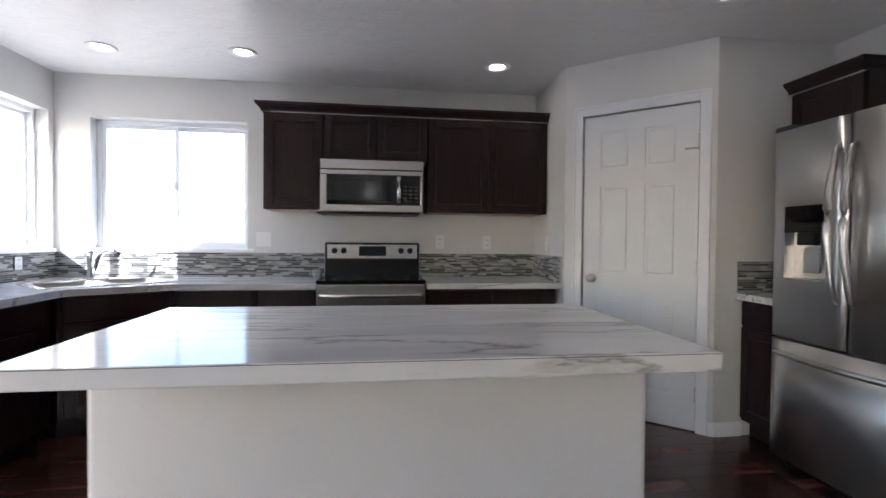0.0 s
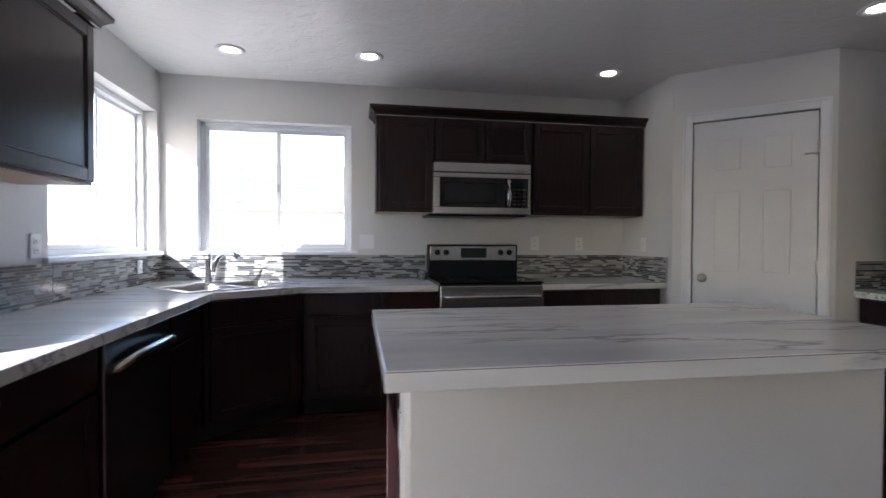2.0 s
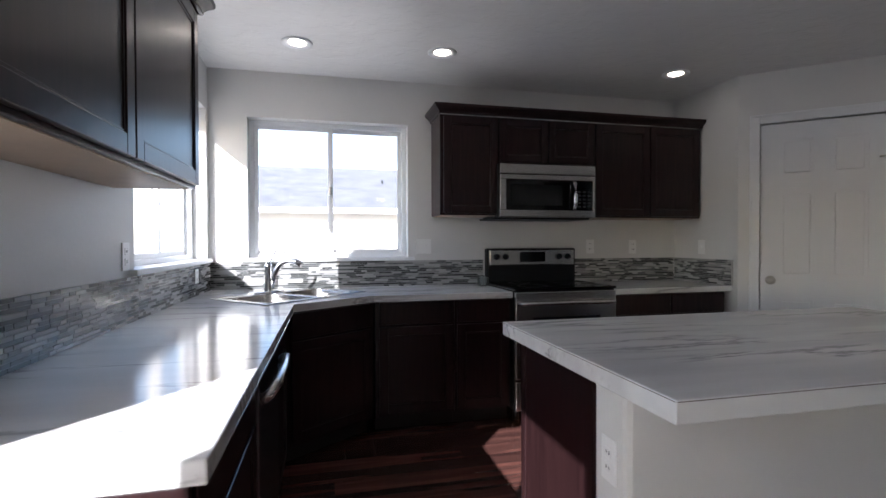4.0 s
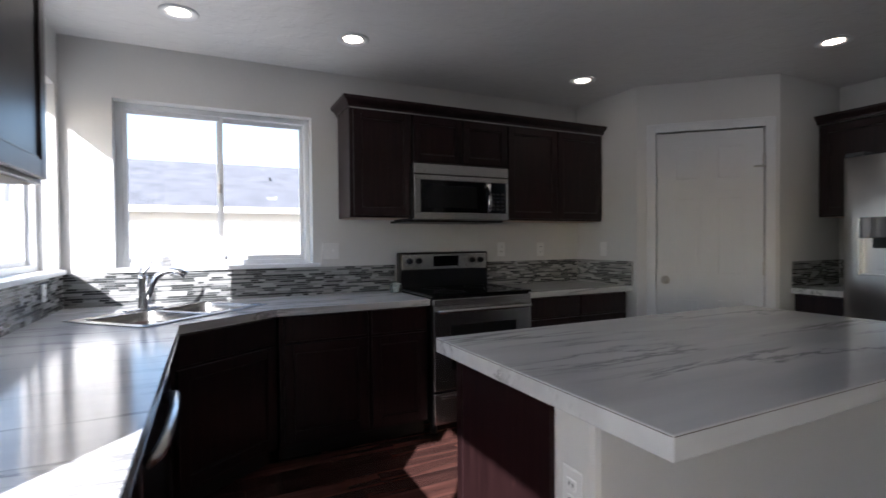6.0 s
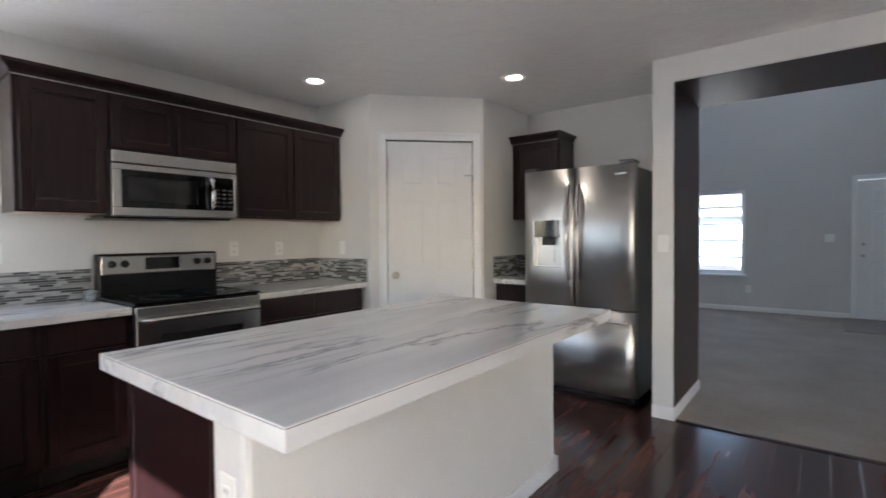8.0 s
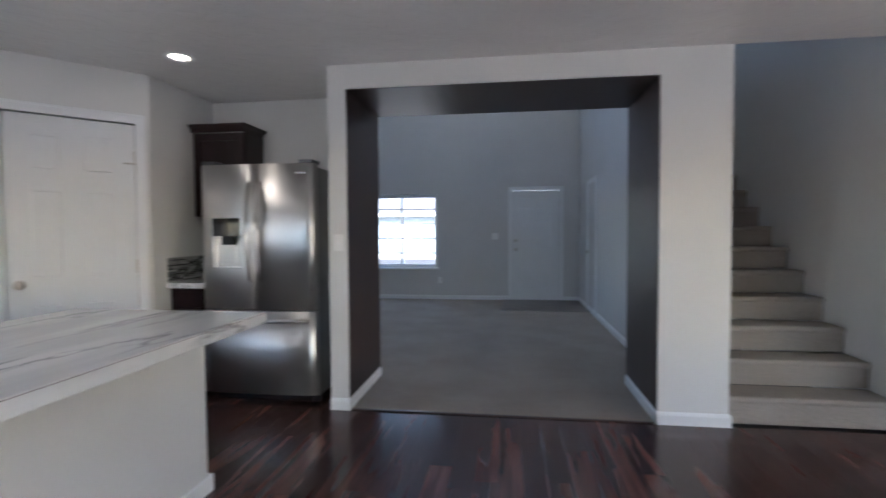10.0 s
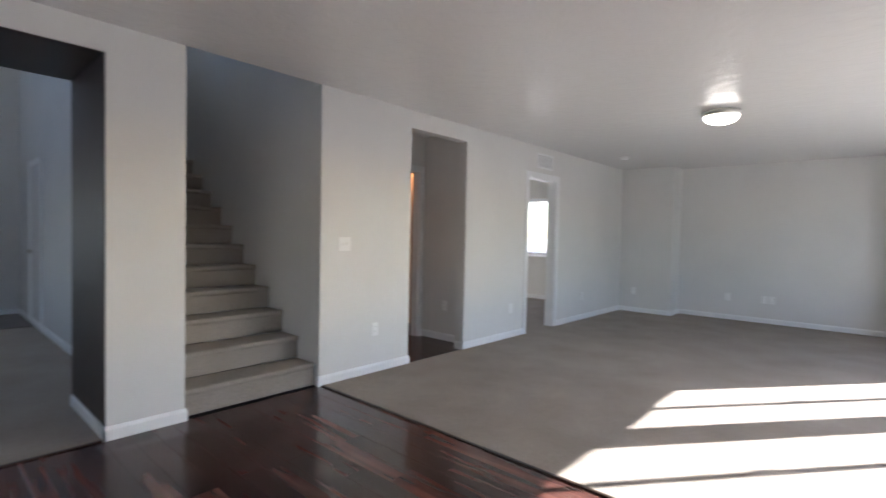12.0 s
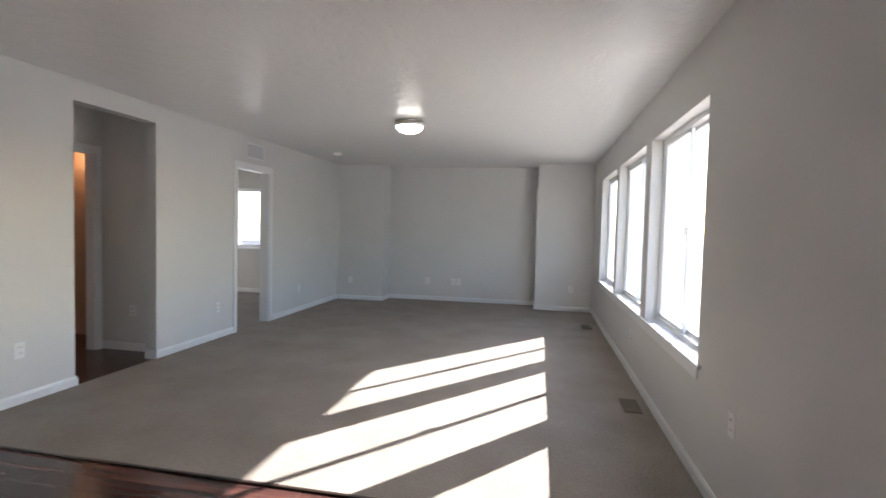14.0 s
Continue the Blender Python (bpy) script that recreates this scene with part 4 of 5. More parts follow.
def cooking_range():
    w = 0.764
    m = pose(0.452, 4.175, 0)
    a = thing("range", "free-standing stainless and black electric range", "stove", m=m)
    D = NY - 4.175 - 0.01
    part("body", boxes(((0, 0.03, 0.08), (w, D, 0.905), 0.003)), M_BLACK, a)
    for x in (0.04, w - 0.04):
        for y in (0.1, D - 0.1):
            part("foot", lathe([(0, 0.081), (0.02, 0.081), (0.024, 0.0), (0, 0.0)], 12, Matrix.Translation((x, y, 0))), M_BLACK, a)
    top = part("cooktop", boxes(((-0.002, 0.0, 0.906), (w + 0.002, D - 0.075, 0.922), 0.005)), M_BLACKGLASS, a, "black glass cooktop")
    for x, y, r in ((0.2, 0.17, 0.105), (0.57, 0.17, 0.085), (0.2, 0.42, 0.08), (0.57, 0.42, 0.105)):
        part("burner", lathe([(r, 0.9222), (r, 0.9226), (r - 0.004, 0.9226), (r - 0.004, 0.9222)], 40, Matrix.Translation((x, y, 0))), M_SLOT, top)
    gd = part("backguard", boxes(((-0.002, D - 0.075, 0.906), (w + 0.002, D, 1.185), 0.012)), M_BLACK, a)
    face = part("control_panel", boxes(((0.015, D - 0.084, 1.05), (w - 0.015, D - 0.074, 1.172), 0.006)), M_STEEL_H, gd, "stainless control panel")
    part("display", boxes(((w / 2 - 0.11, D - 0.087, 1.075), (w / 2 + 0.11, D - 0.083, 1.155), 0.002)), M_DISPLAY, gd)
    for x in (0.075, 0.15, w - 0.15, w - 0.075):
        part("knob", lathe([(0, 0.03), (0.017, 0.029), (0.02, 0.004), (0.024, 0.0)], 20, Matrix.Translation((x, D - 0.084, 1.118)) @ pose(0, 0, 0, 90)), M_BLACK, gd)
    dr = part("oven_door", boxes(((0.002, 0.0, 0.30), (w - 0.002, 0.03, 0.895), 0.006)), M_STEEL_H, a, "stainless oven door")
    part("window", boxes(((0.13, -0.002, 0.43), (w - 0.13, 0.004, 0.72), 0.001)), M_GLAZE_DARK, dr, "dark oven glass")
    hp = [(0.03, 0.0, 0.815), (0.035, -0.04, 0.818), (0.06, -0.052, 0.82), (w / 2, -0.058, 0.82), (w - 0.06, -0.052, 0.82), (w - 0.035, -0.04, 0.818), (w - 0.03, 0.0, 0.815)]
    part("handle", tube(hp, 0.014, 12), M_STEEL_H, dr, "bowed stainless handle")
    dw = part("drawer", boxes(((0.002, 0.0, 0.085), (w - 0.002, 0.03, 0.285), 0.006)), M_STEEL_H, a, "stainless storage drawer")
    part("handle", boxes(((0.06, -0.012, 0.245), (w - 0.06, 0.004, 0.27), 0.006)), M_STEEL_H, dw)


cooking_range()


def dishwasher():
    m = pose(BX + 0.005, 2.688, 0, 0, 0, 90)
    w = 0.605
    a = thing("dishwasher", "dark stainless built-in dishwasher with a bowed handle", "dishwasher", m=m)
    part("body", boxes(((0.004, 0.035, 0.10), (w - 0.004, 0.59, CB - 0.004))), M_BLACK, a)
    dr = part("door", boxes(((0.003, 0.0, 0.105), (w - 0.003, 0.034, 0.858), 0.006)), M_SLATE, a)
    hp = [(0.035, 0.0, 0.74), (0.045, -0.028, 0.755), (0.12, -0.045, 0.772), (w / 2, -0.052, 0.778), (w - 0.12, -0.045, 0.772), (w - 0.045, -0.028, 0.755), (w - 0.035, 0.0, 0.74)]
    part("handle", tube(hp, 0.017, 12), M_STEEL_H, dr, "bowed steel handle")
    part("toe_panel", boxes(((0.004, 0.06, 0.0), (w - 0.004, 0.09, 0.10))), M_BLACK, a)


dishwasher()


def fridge():
    # along +x = towards the room's south, front looking to the west
    w, h = 0.90, 1.80
    m = pose(3.0, 3.12, 0, 0, 0, -90)
    a = thing("refrigerator", "stainless french-door refrigerator with bottom freezer and dispenser", "refrigerator", m=m)
    part("body", boxes(((0.004, 0.075, 0.05), (w - 0.004, 0.745, h - 0.02), 0.006)), M_FRSIDE, a)
    part("grille", boxes(((0.01, 0.09, 0.005), (w - 0.01, 0.12, 0.06))), M_BLACK, a)
    for x in (0.05, w - 0.05):
        part("foot", lathe([(0, 0.052), (0.02, 0.052), (0.024, 0.0), (0, 0.0)], 12, Matrix.Translation((x, 0.1, 0))), M_BLACK, a)
    sp = 0.487 * w

    def rounded(x0, x1, z0, z1, hole=None):
        """A door with a gently bowed front."""
        bm = bmesh.new()
        xs = [x0 + (x1 - x0) * k / 16 for k in range(17)]
        if hole:
            xs = sorted(set(xs + [hole[0], hole[1]]))
        zs = [z0, z1] if not hole else [z0, hole[2], hole[3], z1]

        def fy(x):
            e = min(x - x0, x1 - x)
            bow = -0.012 * (1 - ((2 * x / w) - 1) ** 2)
            return bow + (0.015 * (1 - e / 0.02) ** 2 if e < 0.02 else 0)
        grid = [[bm.verts.new((x, fy(x), z)) for z in zs] for x in xs]
        for i in range(len(xs) - 1):
            for j in range(len(zs) - 1):
                if hole and xs[i] >= hole[0] - 1e-6 and xs[i + 1] <= hole[1] + 1e-6 and j == 1:
                    continue
                f = bm.faces.new((grid[i][j], grid[i + 1][j], grid[i + 1][j + 1], grid[i][j + 1]))
                f.smooth = True
        back = [[bm.verts.new((x, 0.07, z)) for z in (z0, z1)] for x in xs]
        for i in range(len(xs) - 1):
            bm.faces.new((grid[i][0], back[i][0], back[i + 1][0], grid[i + 1][0]))
            bm.faces.new((grid[i][-1], grid[i + 1][-1], back[i + 1][1], back[i][1]))
        for i in (0, -1):
            bm.faces.new([*grid[i], back[i][1], back[i][0]])
        bm.faces.new([bm.verts.new(v) for v in ((x0, 0.07, z0), (x1, 0.07, z0), (x1, 0.07, z1), (x0, 0.07, z1))])
        return bm

    hole = (0.085, 0.335, 1.02, 1.40)
    left = part("door", rounded(0.002, sp - 0.003, 0.715, h, hole), M_STEEL_DARK, a)
    right = part("door", rounded(sp + 0.003, w - 0.002, 0.715, h), M_STEEL_DARK, a)
    drw = part("freezer_drawer", rounded(0.002, w - 0.002, 0.075, 0.702), M_STEEL_DARK, a)
    for x, dr in ((sp - 0.04, left), (sp + 0.04, right)):
        pts = [(x, -0.005, 0.93)] + [(x, -0.03 - 0.045 * math.sin(math.pi * k / 10), 0.95 + 0.70 * k / 10) for k in range(11)] + [(x, -0.005, 1.67)]
        part("handle", tube(pts, 0.016, 12, radii=[0.010] + [0.013 + 0.006 * math.sin(math.pi * k / 10) for k in range(11)] + [0.010]), M_STEEL, dr, "bowed stainless handle")
    pts = [(0.06, -0.008, 0.635)] + [(0.07 + (w - 0.14) * k / 12, -0.028 - 0.04 * math.sin(math.pi * k / 12), 0.635) for k in range(13)] + [(w - 0.06, -0.008, 0.635)]
    part("handle", tube(pts, 0.015, 12), M_STEEL, drw, "bowed stainless handle")
    x0, x1, z0, z1 = hole
    y = -0.012
    dp = part("dispenser", boxes(((x0, y, z0), (x0 + 0.012, 0.06, z1), 0.002), ((x1 - 0.012, y, z0), (x1, 0.06, z1), 0.002), ((x0 + 0.012, y, z0), (x1 - 0.012, 0.06, z0 + 0.012), 0.002), ((x0 + 0.012, 0.052, z0 + 0.012), (x1 - 0.012, 0.06, z1))), M_STEEL, left, "recessed water and ice dispenser")
    part("control_panel", boxes(((x0 + 0.012, y - 0.001, 1.265), (x1 - 0.012, 0.05, z1), 0.002)), M_BLACKGLASS, left)
    part("nozzle", boxes(((x0 + 0.075, 0.0, 1.20), (x1 - 0.075, 0.04, 1.265), 0.006)), M_BLACK, left)
    part("paddle", boxes(((x0 + 0.08, 0.035, 1.06), (x1 - 0.08, 0.05, 1.19), 0.004)), M_STEEL, left)
    part("hinge_cover", boxes(((w - 0.12, 0.0, h + 0.001), (w - 0.01, 0.14, h + 0.028), 0.008)), M_SLATE, a)
    part("hinge_cover", boxes(((0.01, 0.0, h + 0.001), (0.12, 0.14, h + 0.028), 0.008)), M_SLATE, a)
    part("badge", boxes(((w - 0.145, -0.012, 1.72), (w - 0.06, 0.0, 1.735), 0.002)), M_CHROME, right)


fridge()


def glass_jar():
    m = pose(0.395, 4.70, CT)
    j = thing("glass_jar", "small pale green glass candle jar on the counter", "jar", m=m)
    part("jar", lathe([(0, 0.0), (0.04, 0.0), (0.045, 0.01), (0.045, 0.055), (0.042, 0.058), (0.04, 0.055), (0.04, 0.008), (0, 0.006)], 24), M_JAR, j)
    part("lid", lathe([(0.043, 0.059), (0.043, 0.066), (0.02, 0.07), (0.008, 0.08), (0, 0.082)], 24), M_JAR, j)


glass_jar()


# ---- switches, outlets, vents ----
def plate(name, label, cat, m, w=0.075, h=0.118, kind="outlet"):
    """A wall plate in its own coordinates: face to -y, centred at the origin."""
    p = thing(name, label, cat, "wall plates", m)
    part("plate", boxes(((-w / 2, -0.006, -h / 2), (w / 2, -0.0005, h / 2), 0.003)), M_PLASTIC, p)
    n = max(1, round(w / 0.06)) if kind == "switch" else 1
    for k in range(n):
        x = (k - (n - 1) / 2) * 0.046
        if kind == "switch":
            part("toggle", boxes(((x - 0.006, -0.016, -0.011), (x + 0.006, -0.006, 0.013), 0.002)), M_PLASTIC, p)
        elif kind == "outlet":
            for z in (-0.022, 0.022):
                s = part("socket", boxes(((x - 0.017, -0.008, z - 0.015), (x + 0.017, -0.0055, z + 0.015), 0.002)), M_PLASTIC, p)
                for dx in (-0.007, 0.007):
                    part("slot", boxes(((x + dx - 0.0015, -0.0086, z - 0.004), (x + dx + 0.0015, -0.0078, z + 0.007))), M_SLOT, s)
    return p


def on_north(x, z):
    return pose(x, NY, z)


def on_east(y, z, x=EX):
    return pose(x, y, z, 0, 0, -90)


def on_west(y, z):
    return pose(WX, y, z, 0, 0, 90)


def on_south(x, z, y):
    return pose(x, y, z, 0, 0, 180)


plate("light_switch", "white double toggle switch above the backsplash", "switch", on_north(-0.045, 1.205), 0.118, kind="switch")
plate("wall_outlet", "white wall outlet above the backsplash", "outlet", on_north(1.40, 1.195))
plate("wall_outlet", "white wall outlet above the backsplash", "outlet", on_north(1.81, 1.19))
plate("light_switch", "white switch on the pantry side wall", "switch", on_east(4.52, 1.19, 2.236), kind="switch")
plate("wall_outlet", "white wall outlet under the wall cabinet", "outlet", on_west(3.38, 1.18))
plate("wall_outlet", "white outlet set into the mosaic backsplash", "outlet", pose(WX + 0.012, 4.45, 1.025, 0, 0, 90), 0.07, 0.09)
plate("wall_outlet", "white outlet on the island end", "outlet", pose(0.02, 2.37, 0.60, 0, 0, -90), 0.075, 0.13)
plate("light_switch", "white switch beside the wide opening", "switch", on_east(2.02, 1.215), kind="switch")
plate("light_switch", "white double switch beside the stairs", "switch", on_east(-1.90, 1.18), 0.125, kind="switch")
plate("wall_outlet", "white wall outlet near the floor", "outlet", on_east(-2.25, 0.40))
plate("wall_outlet", "white wall outlet near the floor", "outlet", on_east(-4.45, 0.37))
plate("wall_outlet", "white wall outlet near the floor", "outlet", on_east(-6.4, 0.37))
plate("wall_outlet", "white wall outlet on the hall wall", "outlet", pose(3.42, -3.74, 0.42, 0, 0, 180))
for x, yy in ((2.69, -7.86), (1.33, -8.28), (0.83, -8.28), (0.73, -8.28), (-1.25, -7.86)):
    plate("wall_outlet", "white wall outlet near the floor", "outlet", on_south(x, 0.37, yy))
plate("wall_outlet", "white wall outlet under the windows", "outlet", on_west(-1.82, 0.50))
plate("wall_outlet", "white wall outlet under the windows", "outlet", on_west(-4.3, 0.37))
plate("light_switch", "white switch beside the front door", "switch", on_east(1.06, 1.2, FX), 0.12, kind="switch")
plate("wall_outlet", "white wall outlet under the front window", "outlet", on_east(2.1, 0.37, FX))


def vent(name, label, m, w, h, n, mat, dark):
    v = thing(name, label, "vent", m=m)
    part("backing", boxes(((-w / 2 + 0.012, -0.003, -h / 2 + 0.012), (w / 2 - 0.012, -0.0005, h / 2 - 0.012))), dark, v)
    part("frame", boxes(((-w / 2, -0.008, -h / 2), (w / 2, -0.001, -h / 2 + 0.018), 0.002), ((-w / 2, -0.008, h / 2 - 0.018), (w / 2, -0.001, h / 2), 0.002), ((-w / 2, -0.008, -h / 2 + 0.018), (-w / 2 + 0.018, -0.001, h / 2 - 0.018), 0.002), ((w / 2 - 0.018, -0.008, -h / 2 + 0.018), (w / 2, -0.001, h / 2 - 0.018), 0.002)), mat, v)
    for k in range(n):
        z = -h / 2 + 0.018 + (h - 0.036) * (k + 0.5) / n
        part("slat", boxes(((-w / 2 + 0.018, -0.009, z - 0.004), (w / 2 - 0.018, -0.003, z + 0.002))), mat, v)


vent("return_vent", "white return air grille above the doorway", on_east(-5.2, 2.29), 0.40, 0.20, 12, M_TRIM, M_FRSIDE)
M_REG = mottled("brown_register", (0.12, 0.09, 0.065), 0.5, 0.1, 20, 0.1, 60)
for x, y in ((-1.45, -3.38), (-1.40, -6.50)):
    vent("floor_register", "brown metal floor register in the carpet", Matrix.Translation((x, y, 0.010)) @ pose(0, 0, 0, -90, 0, 90), 0.30, 0.13, 10, M_REG, M_SLOT)


# ---- lamps ----
def can_light(x, y):
    c = thing("recessed_light", "lit recessed can light with white trim ring", "ceiling light", "recessed lights", pose(x, y, H))
    part("trim_ring", lathe([(0.095, -0.001), (0.095, -0.006), (0.088, -0.010), (0.066, -0.007), (0.054, -0.001)], 40), M_TRIM, c)
    part("bulb", lathe([(0.053, -0.0015), (0.042, -0.006), (0.022, -0.0085), (0, -0.0095)], 32), M_BULB, c, "glowing warm bulb")


for x, y in ((-0.956, 4.265), (-0.042, 4.215), (1.733, 4.219), (2.641, 3.008)):
    can_light(x, y)


def dome_light():
    c = thing("flush_ceiling_light", "lit flush-mount ceiling light with opal dome and nickel ring", "ceiling light", m=pose(0.67, -4.44, H))
    part("ring", lathe([(0.10, -0.001), (0.155, -0.012), (0.165, -0.035), (0.158, -0.055), (0.145, -0.058), (0.135, -0.045)], 48), M_NICKEL, c, "brushed nickel ring")
    part("dome", lathe([(0.144, -0.052), (0.135, -0.08), (0.105, -0.105), (0.06, -0.122), (0, -0.128)], 48), M_DOME, c, "glowing opal glass dome")


dome_light()
sm = thing("smoke_detector", "small round white smoke detector on the ceiling", "smoke detector", m=pose(2.38, -6.5, H))
part("body", lathe([(0.065, -0.001), (0.065, -0.022), (0.05, -0.034), (0, -0.036)], 32), M_PLASTIC, sm)
part("cap", lathe([(0.02, -0.036), (0.018, -0.04), (0, -0.041)], 16), M_TRIM, sm)

# ---- outdoors ----
gnd = bmesh.new()
bmesh.ops.create_grid(gnd, x_segments=8, y_segments=8, size=400)
structure("ground", gnd, M_GROUND, "dry sandy ground around the house", "ground").location = (0, 0, -0.35)
structure("road", boxes(((20, -400, -0.349), (28, 400, -0.33))), M_ROAD, "grey asphalt street", "road")
structure("pavement", boxes(((17.8, -400, -0.349), (19.6, 400, -0.25), 0.02)), M_SIDING, "pale concrete pavement", "pavement")


def house(x, y, w, d, eave, rise, wallmat, turn, label):
    """A one-storey house, its ridge along its own x, its front at -y."""
    hs = thing("house", label, "house", m=pose(x, y, -0.35, 0, 0, turn))
    part("wall", boxes(((-w / 2, 0, 0), (w / 2, d, eave))), wallmat, hs)
    o = 0.5
    bm = bmesh.new()
    prof = [(-o, eave - 0.15), (d / 2, eave + rise), (d + o, eave - 0.15), (d + o, eave), (d / 2, eave + rise + 0.2), (-o, eave)]
    ra = [bm.verts.new((-w / 2 - o, p, q)) for p, q in prof]
    rb = [bm.verts.new((w / 2 + o, p, q)) for p, q in prof]
    for i in range(6):
        j = (i + 1) % 6
        bm.faces.new((ra[i], ra[j], rb[j], rb[i]))
    bm.faces.new((ra[0], ra[1], ra[4], ra[5]))
    bm.faces.new((ra[1], ra[2], ra[3], ra[4]))
    bm.faces.new((rb[0], rb[5], rb[4], rb[1]))
    bm.faces.new((rb[1], rb[4], rb[3], rb[2]))
    rf = part("roof", bm, M_ROOFOUT, hs, "grey shingle roof")
    part("fascia", boxes(((-w / 2 - o, -o - 0.03, eave - 0.2), (w / 2 + o, -o, eave + 0.02))), M_TRIM, rf)
    for vx in (-w * 0.18, w * 0.12):
        part("roof_vent", lathe([(0.05, eave + rise * 0.45), (0.05, eave + rise * 0.45 + 0.6), (0, eave + rise * 0.45 + 0.6)], 10, Matrix.Translation((vx, d * 0.28, 0))), M_SLOT, rf)
    for k in range(3):
        wx = -w * 0.32 + k * w * 0.3
        wn_ = part("window", boxes(((wx, -0.06, 1.0), (wx + 1.5, 0.02, 2.2))), M_TRIM, hs)
        part("pane", boxes(((wx + 0.08, -0.07, 1.08), (wx + 0.71, -0.05, 2.12)), ((wx + 0.79, -0.07, 1.08), (wx + 1.42, -0.05, 2.12))), M_PANEOUT, wn_)


house(6.5, 21.7, 26, 11, 2.95, 2.3, M_SIDING, 0, "neighbouring one-storey house with pale siding and grey roof")
house(-42, 14, 18, 10, 2.95, 2.6, M_SIDING, 90, "neighbouring house with pale siding seen through the side window")
house(34, 9, 14, 10, 2.95, 2.6, M_SIDING_BLUE, -90, "grey-blue house across the street")
house(34, -10, 14, 10, 2.95, 2.6, M_SIDING, -90, "pale house across the street")


# ---- mosaic backsplash ----
def splash(name, a, b, n, z0, z1, singles, label):
    """Mosaic strips on a wall from plan point a to b, standing out along n; singles: each strip an object."""
    a, b, n = Vector((*a, 0)), Vector((*b, 0)), Vector((*n, 0))
    d = (b - a).normalized()
    L = (b - a).length
    M = Matrix((( d.x, n.x, 0, a.x), (d.y, n.y, 0, a.y), (0, 0, 1, 0), (0, 0, 0, 1)))
    rng = random.Random(len(name) + int(L * 100))
    t = thing(name, label, "backsplash")
    g = bmesh.new()
    add_box(g, (0, 0.0005, z0), (L, 0.005, z1), 0, M)
    part("grout", g, M_GROUT, t)
    rows = 14
    rh = (z1 - z0) / rows
    meshes, joined = {}, bmesh.new()
    for r in range(rows):
        x = -rng.random() * 0.1
        while x < L:
            ln = rng.choice((0.04, 0.055, 0.075, 0.10, 0.13))
            p, q = max(x, 0), min(x + ln, L)
            if q - p > 0.012:
                zz = z0 + r * rh
                if singles:
                    key = round(q - p, 3)
                    if key not in meshes:
                        bm = boxes(((0.001, 0.004, 0.001), (key - 0.0015, 0.0095, rh - 0.0015)))
                        bmesh.ops.recalc_face_normals(bm, faces=bm.faces)
                        me = bpy.data.meshes.new("tile")
                        bm.to_mesh(me)
                        bm.free()
                        me.materials.append(M_TILE)
                        meshes[key] = me
                    ob = new("tile", meshes[key])
                    ob.parent = t
                    ob.matrix_basis = M @ Matrix.Translation((p, 0, zz))
                else:
                    add_box(joined, (p + 0.001, 0.004, zz + 0.001), (q - 0.0015, 0.0095, zz + rh - 0.0015), 0, M)
            x += ln
    if singles:
        joined.free()
    else:
        ob = part("tiles", joined, M_TILE_ISLAND, t)
        ob["kind"] = "stuff"


SZ0, SZ1 = CT + 0.001, 1.094
splash("backsplash", (WX, 3.50), (WX, NY), (1, 0), SZ0, SZ1, True, "grey mosaic strip backsplash under the side window")
splash("backsplash", (WX, 1.945), (WX, 3.50), (1, 0), SZ0, SZ1, False, "grey mosaic strip backsplash along the counter")
splash("backsplash", (WX + 0.01, NY), (0.44, NY), (0, -1), SZ0, SZ1, False, "grey mosaic strip backsplash behind the sink")
splash("backsplash", (1.228, NY), (2.226, NY), (0, -1), SZ0, SZ1, False, "grey mosaic strip backsplash beside the range")
splash("backsplash", (2.236, NY - 0.01), (2.236, 4.205), (-1, 0), SZ0, SZ1, False, "grey mosaic strip backsplash on the pantry side wall")
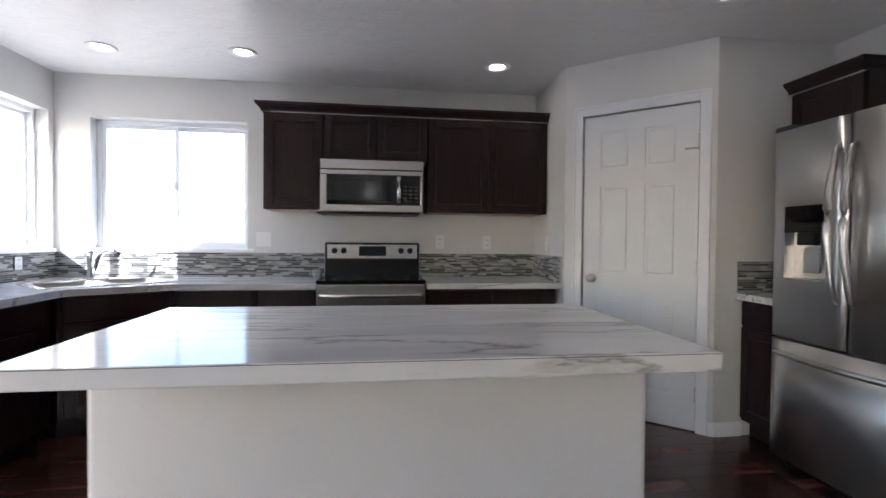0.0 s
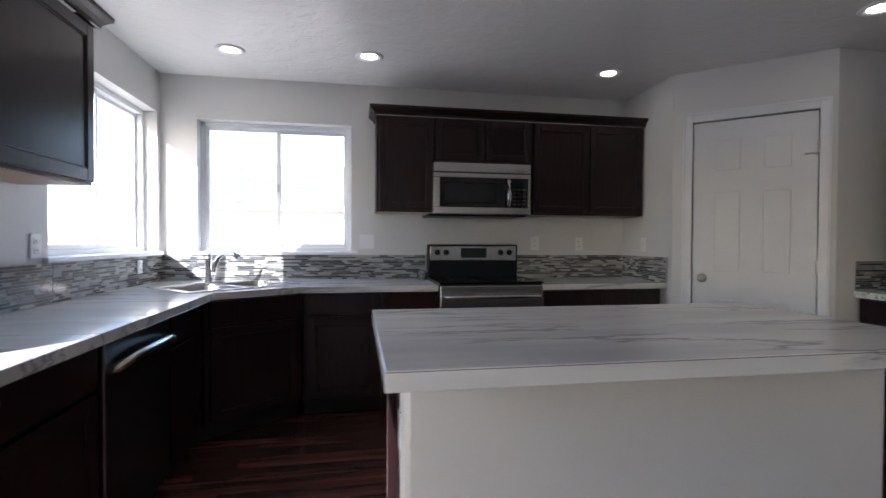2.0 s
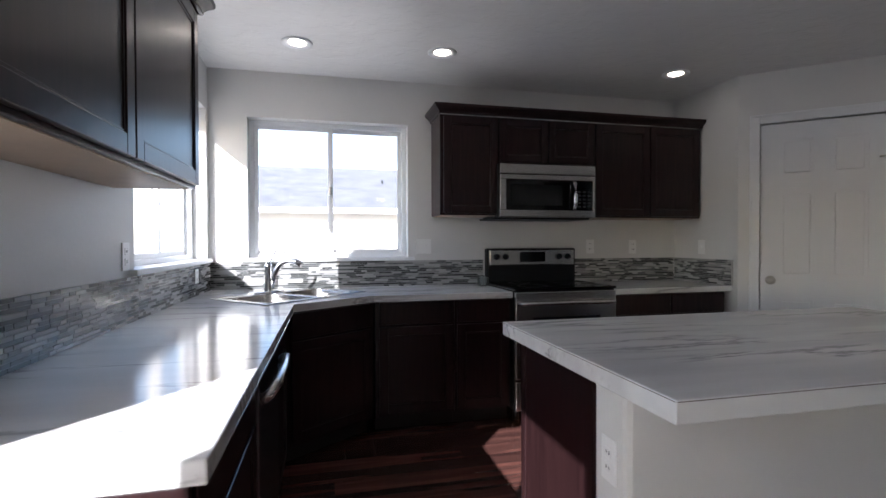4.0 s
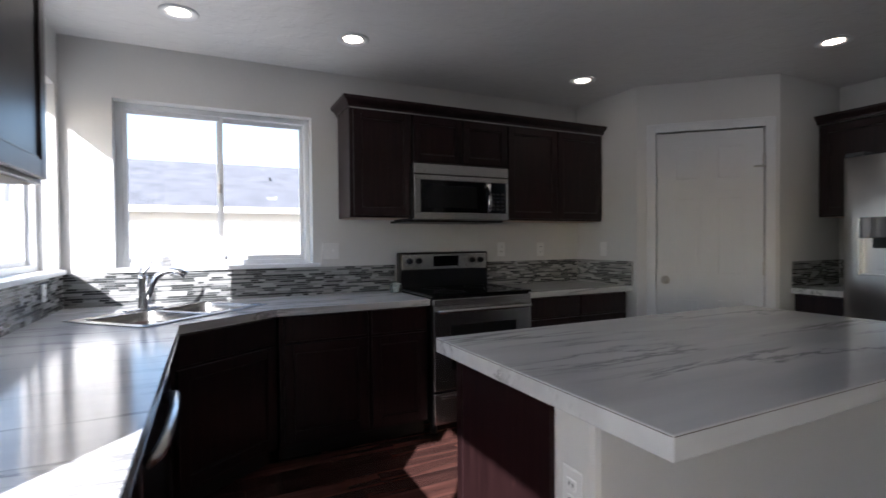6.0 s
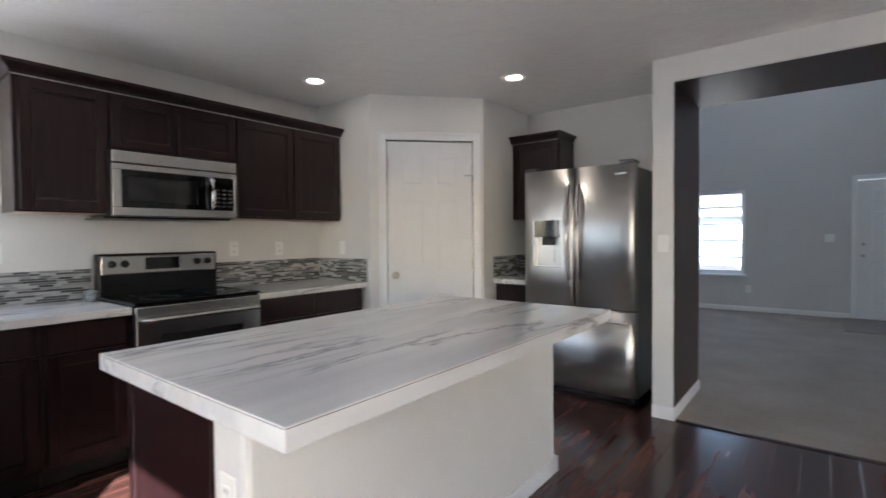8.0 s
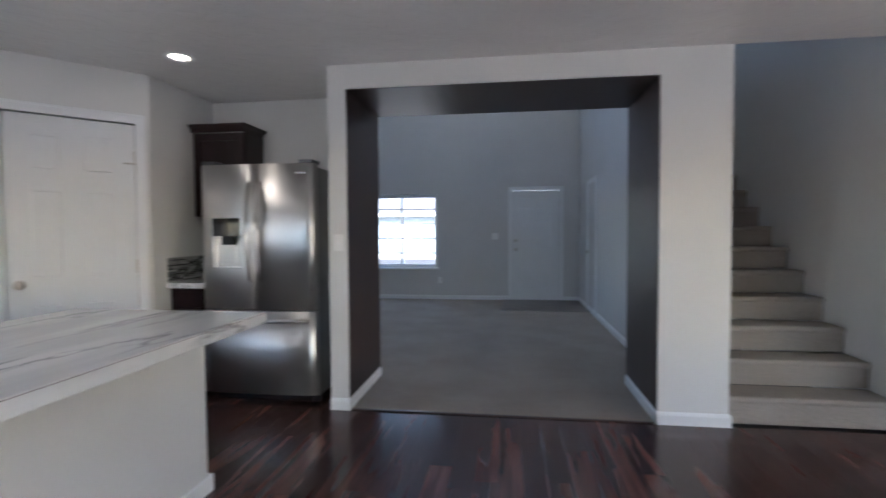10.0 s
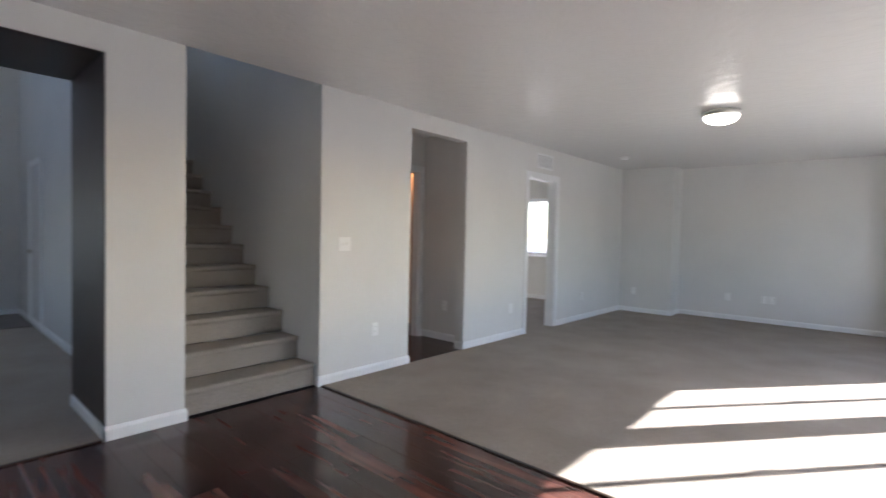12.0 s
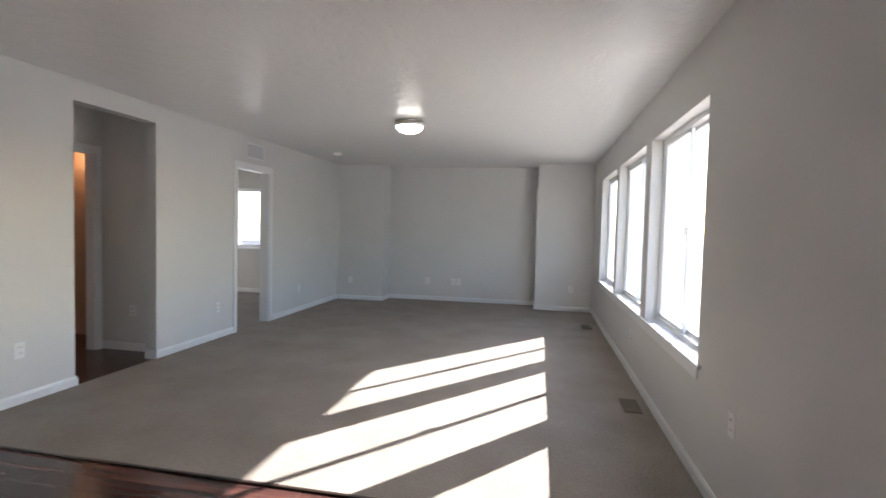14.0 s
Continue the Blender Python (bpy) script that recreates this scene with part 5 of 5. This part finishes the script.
splash("backsplash", (3.10, 3.49), (3.75, 3.49), (0, -1), SZ0, SZ1, False, "dark mosaic strip backsplash beside the fridge")
splash("backsplash", (3.76, 3.48), (3.76, 3.13), (-1, 0), SZ0, SZ1, False, "dark mosaic strip backsplash beside the fridge")


structure("tile_edge_strip", boxes(((2.222, 4.199, SZ0), (2.235, 4.205, SZ1)), ((0.44, NY - 0.012, SZ0), (0.446, NY - 0.0005, SZ1))), M_NICKEL, "thin metal edge strip of the backsplash", "trim")

# ---- laminate planks ----
def planks(floor, x0, x1, y0, y1, w=0.127, ln=1.21):
    rng = random.Random(7)
    cache = {}
    y = y0
    while y < y1 - 0.01:
        ww = min(w, y1 - y)
        x = x0 - rng.random() * ln
        while x < x1:
            p, q = max(x, x0), min(x + ln, x1)
            if q - p > 0.02:
                key = (round(q - p, 2), round(ww, 3))
                if key not in cache:
                    bm = bmesh.new()
                    e = 0.0014
                    lo = [bm.verts.new(v) for v in ((0, 0, 0), (key[0], 0, 0), (key[0], key[1], 0), (0, key[1], 0))]
                    mi = [bm.verts.new((v.co.x, v.co.y, 0.0105)) for v in lo]
                    hi = [bm.verts.new(v) for v in ((e, e, 0.0115), (key[0] - e, e, 0.0115), (key[0] - e, key[1] - e, 0.0115), (e, key[1] - e, 0.0115))]
                    bm.faces.new(hi)
                    for k in range(4):
                        j = (k + 1) % 4
                        bm.faces.new((lo[k], lo[j], mi[j], mi[k]))
                        bm.faces.new((mi[k], mi[j], hi[j], hi[k]))
                    me = bpy.data.meshes.new("plank")
                    bm.to_mesh(me)
                    bm.free()
                    me.materials.append(M_PLANK)
                    cache[key] = me
                ob = new("plank", cache[key])
                ob.parent = floor
                ob.location = (p, y, -0.0115)
            x += ln
        y += w


floor_k = tagged(new("floor"), "dark reddish-brown laminate plank floor", "floor", kind="structure")
planks(floor_k, WX, EX + 0.01, -1.68, NY)
planks(floor_k, EX + 0.01, 3.76, 2.09, 3.49)
planks(floor_k, 3.1, 5.6, -4.2, -2.3)
planks(floor_k, EX, 3.1, -3.53, -2.68)
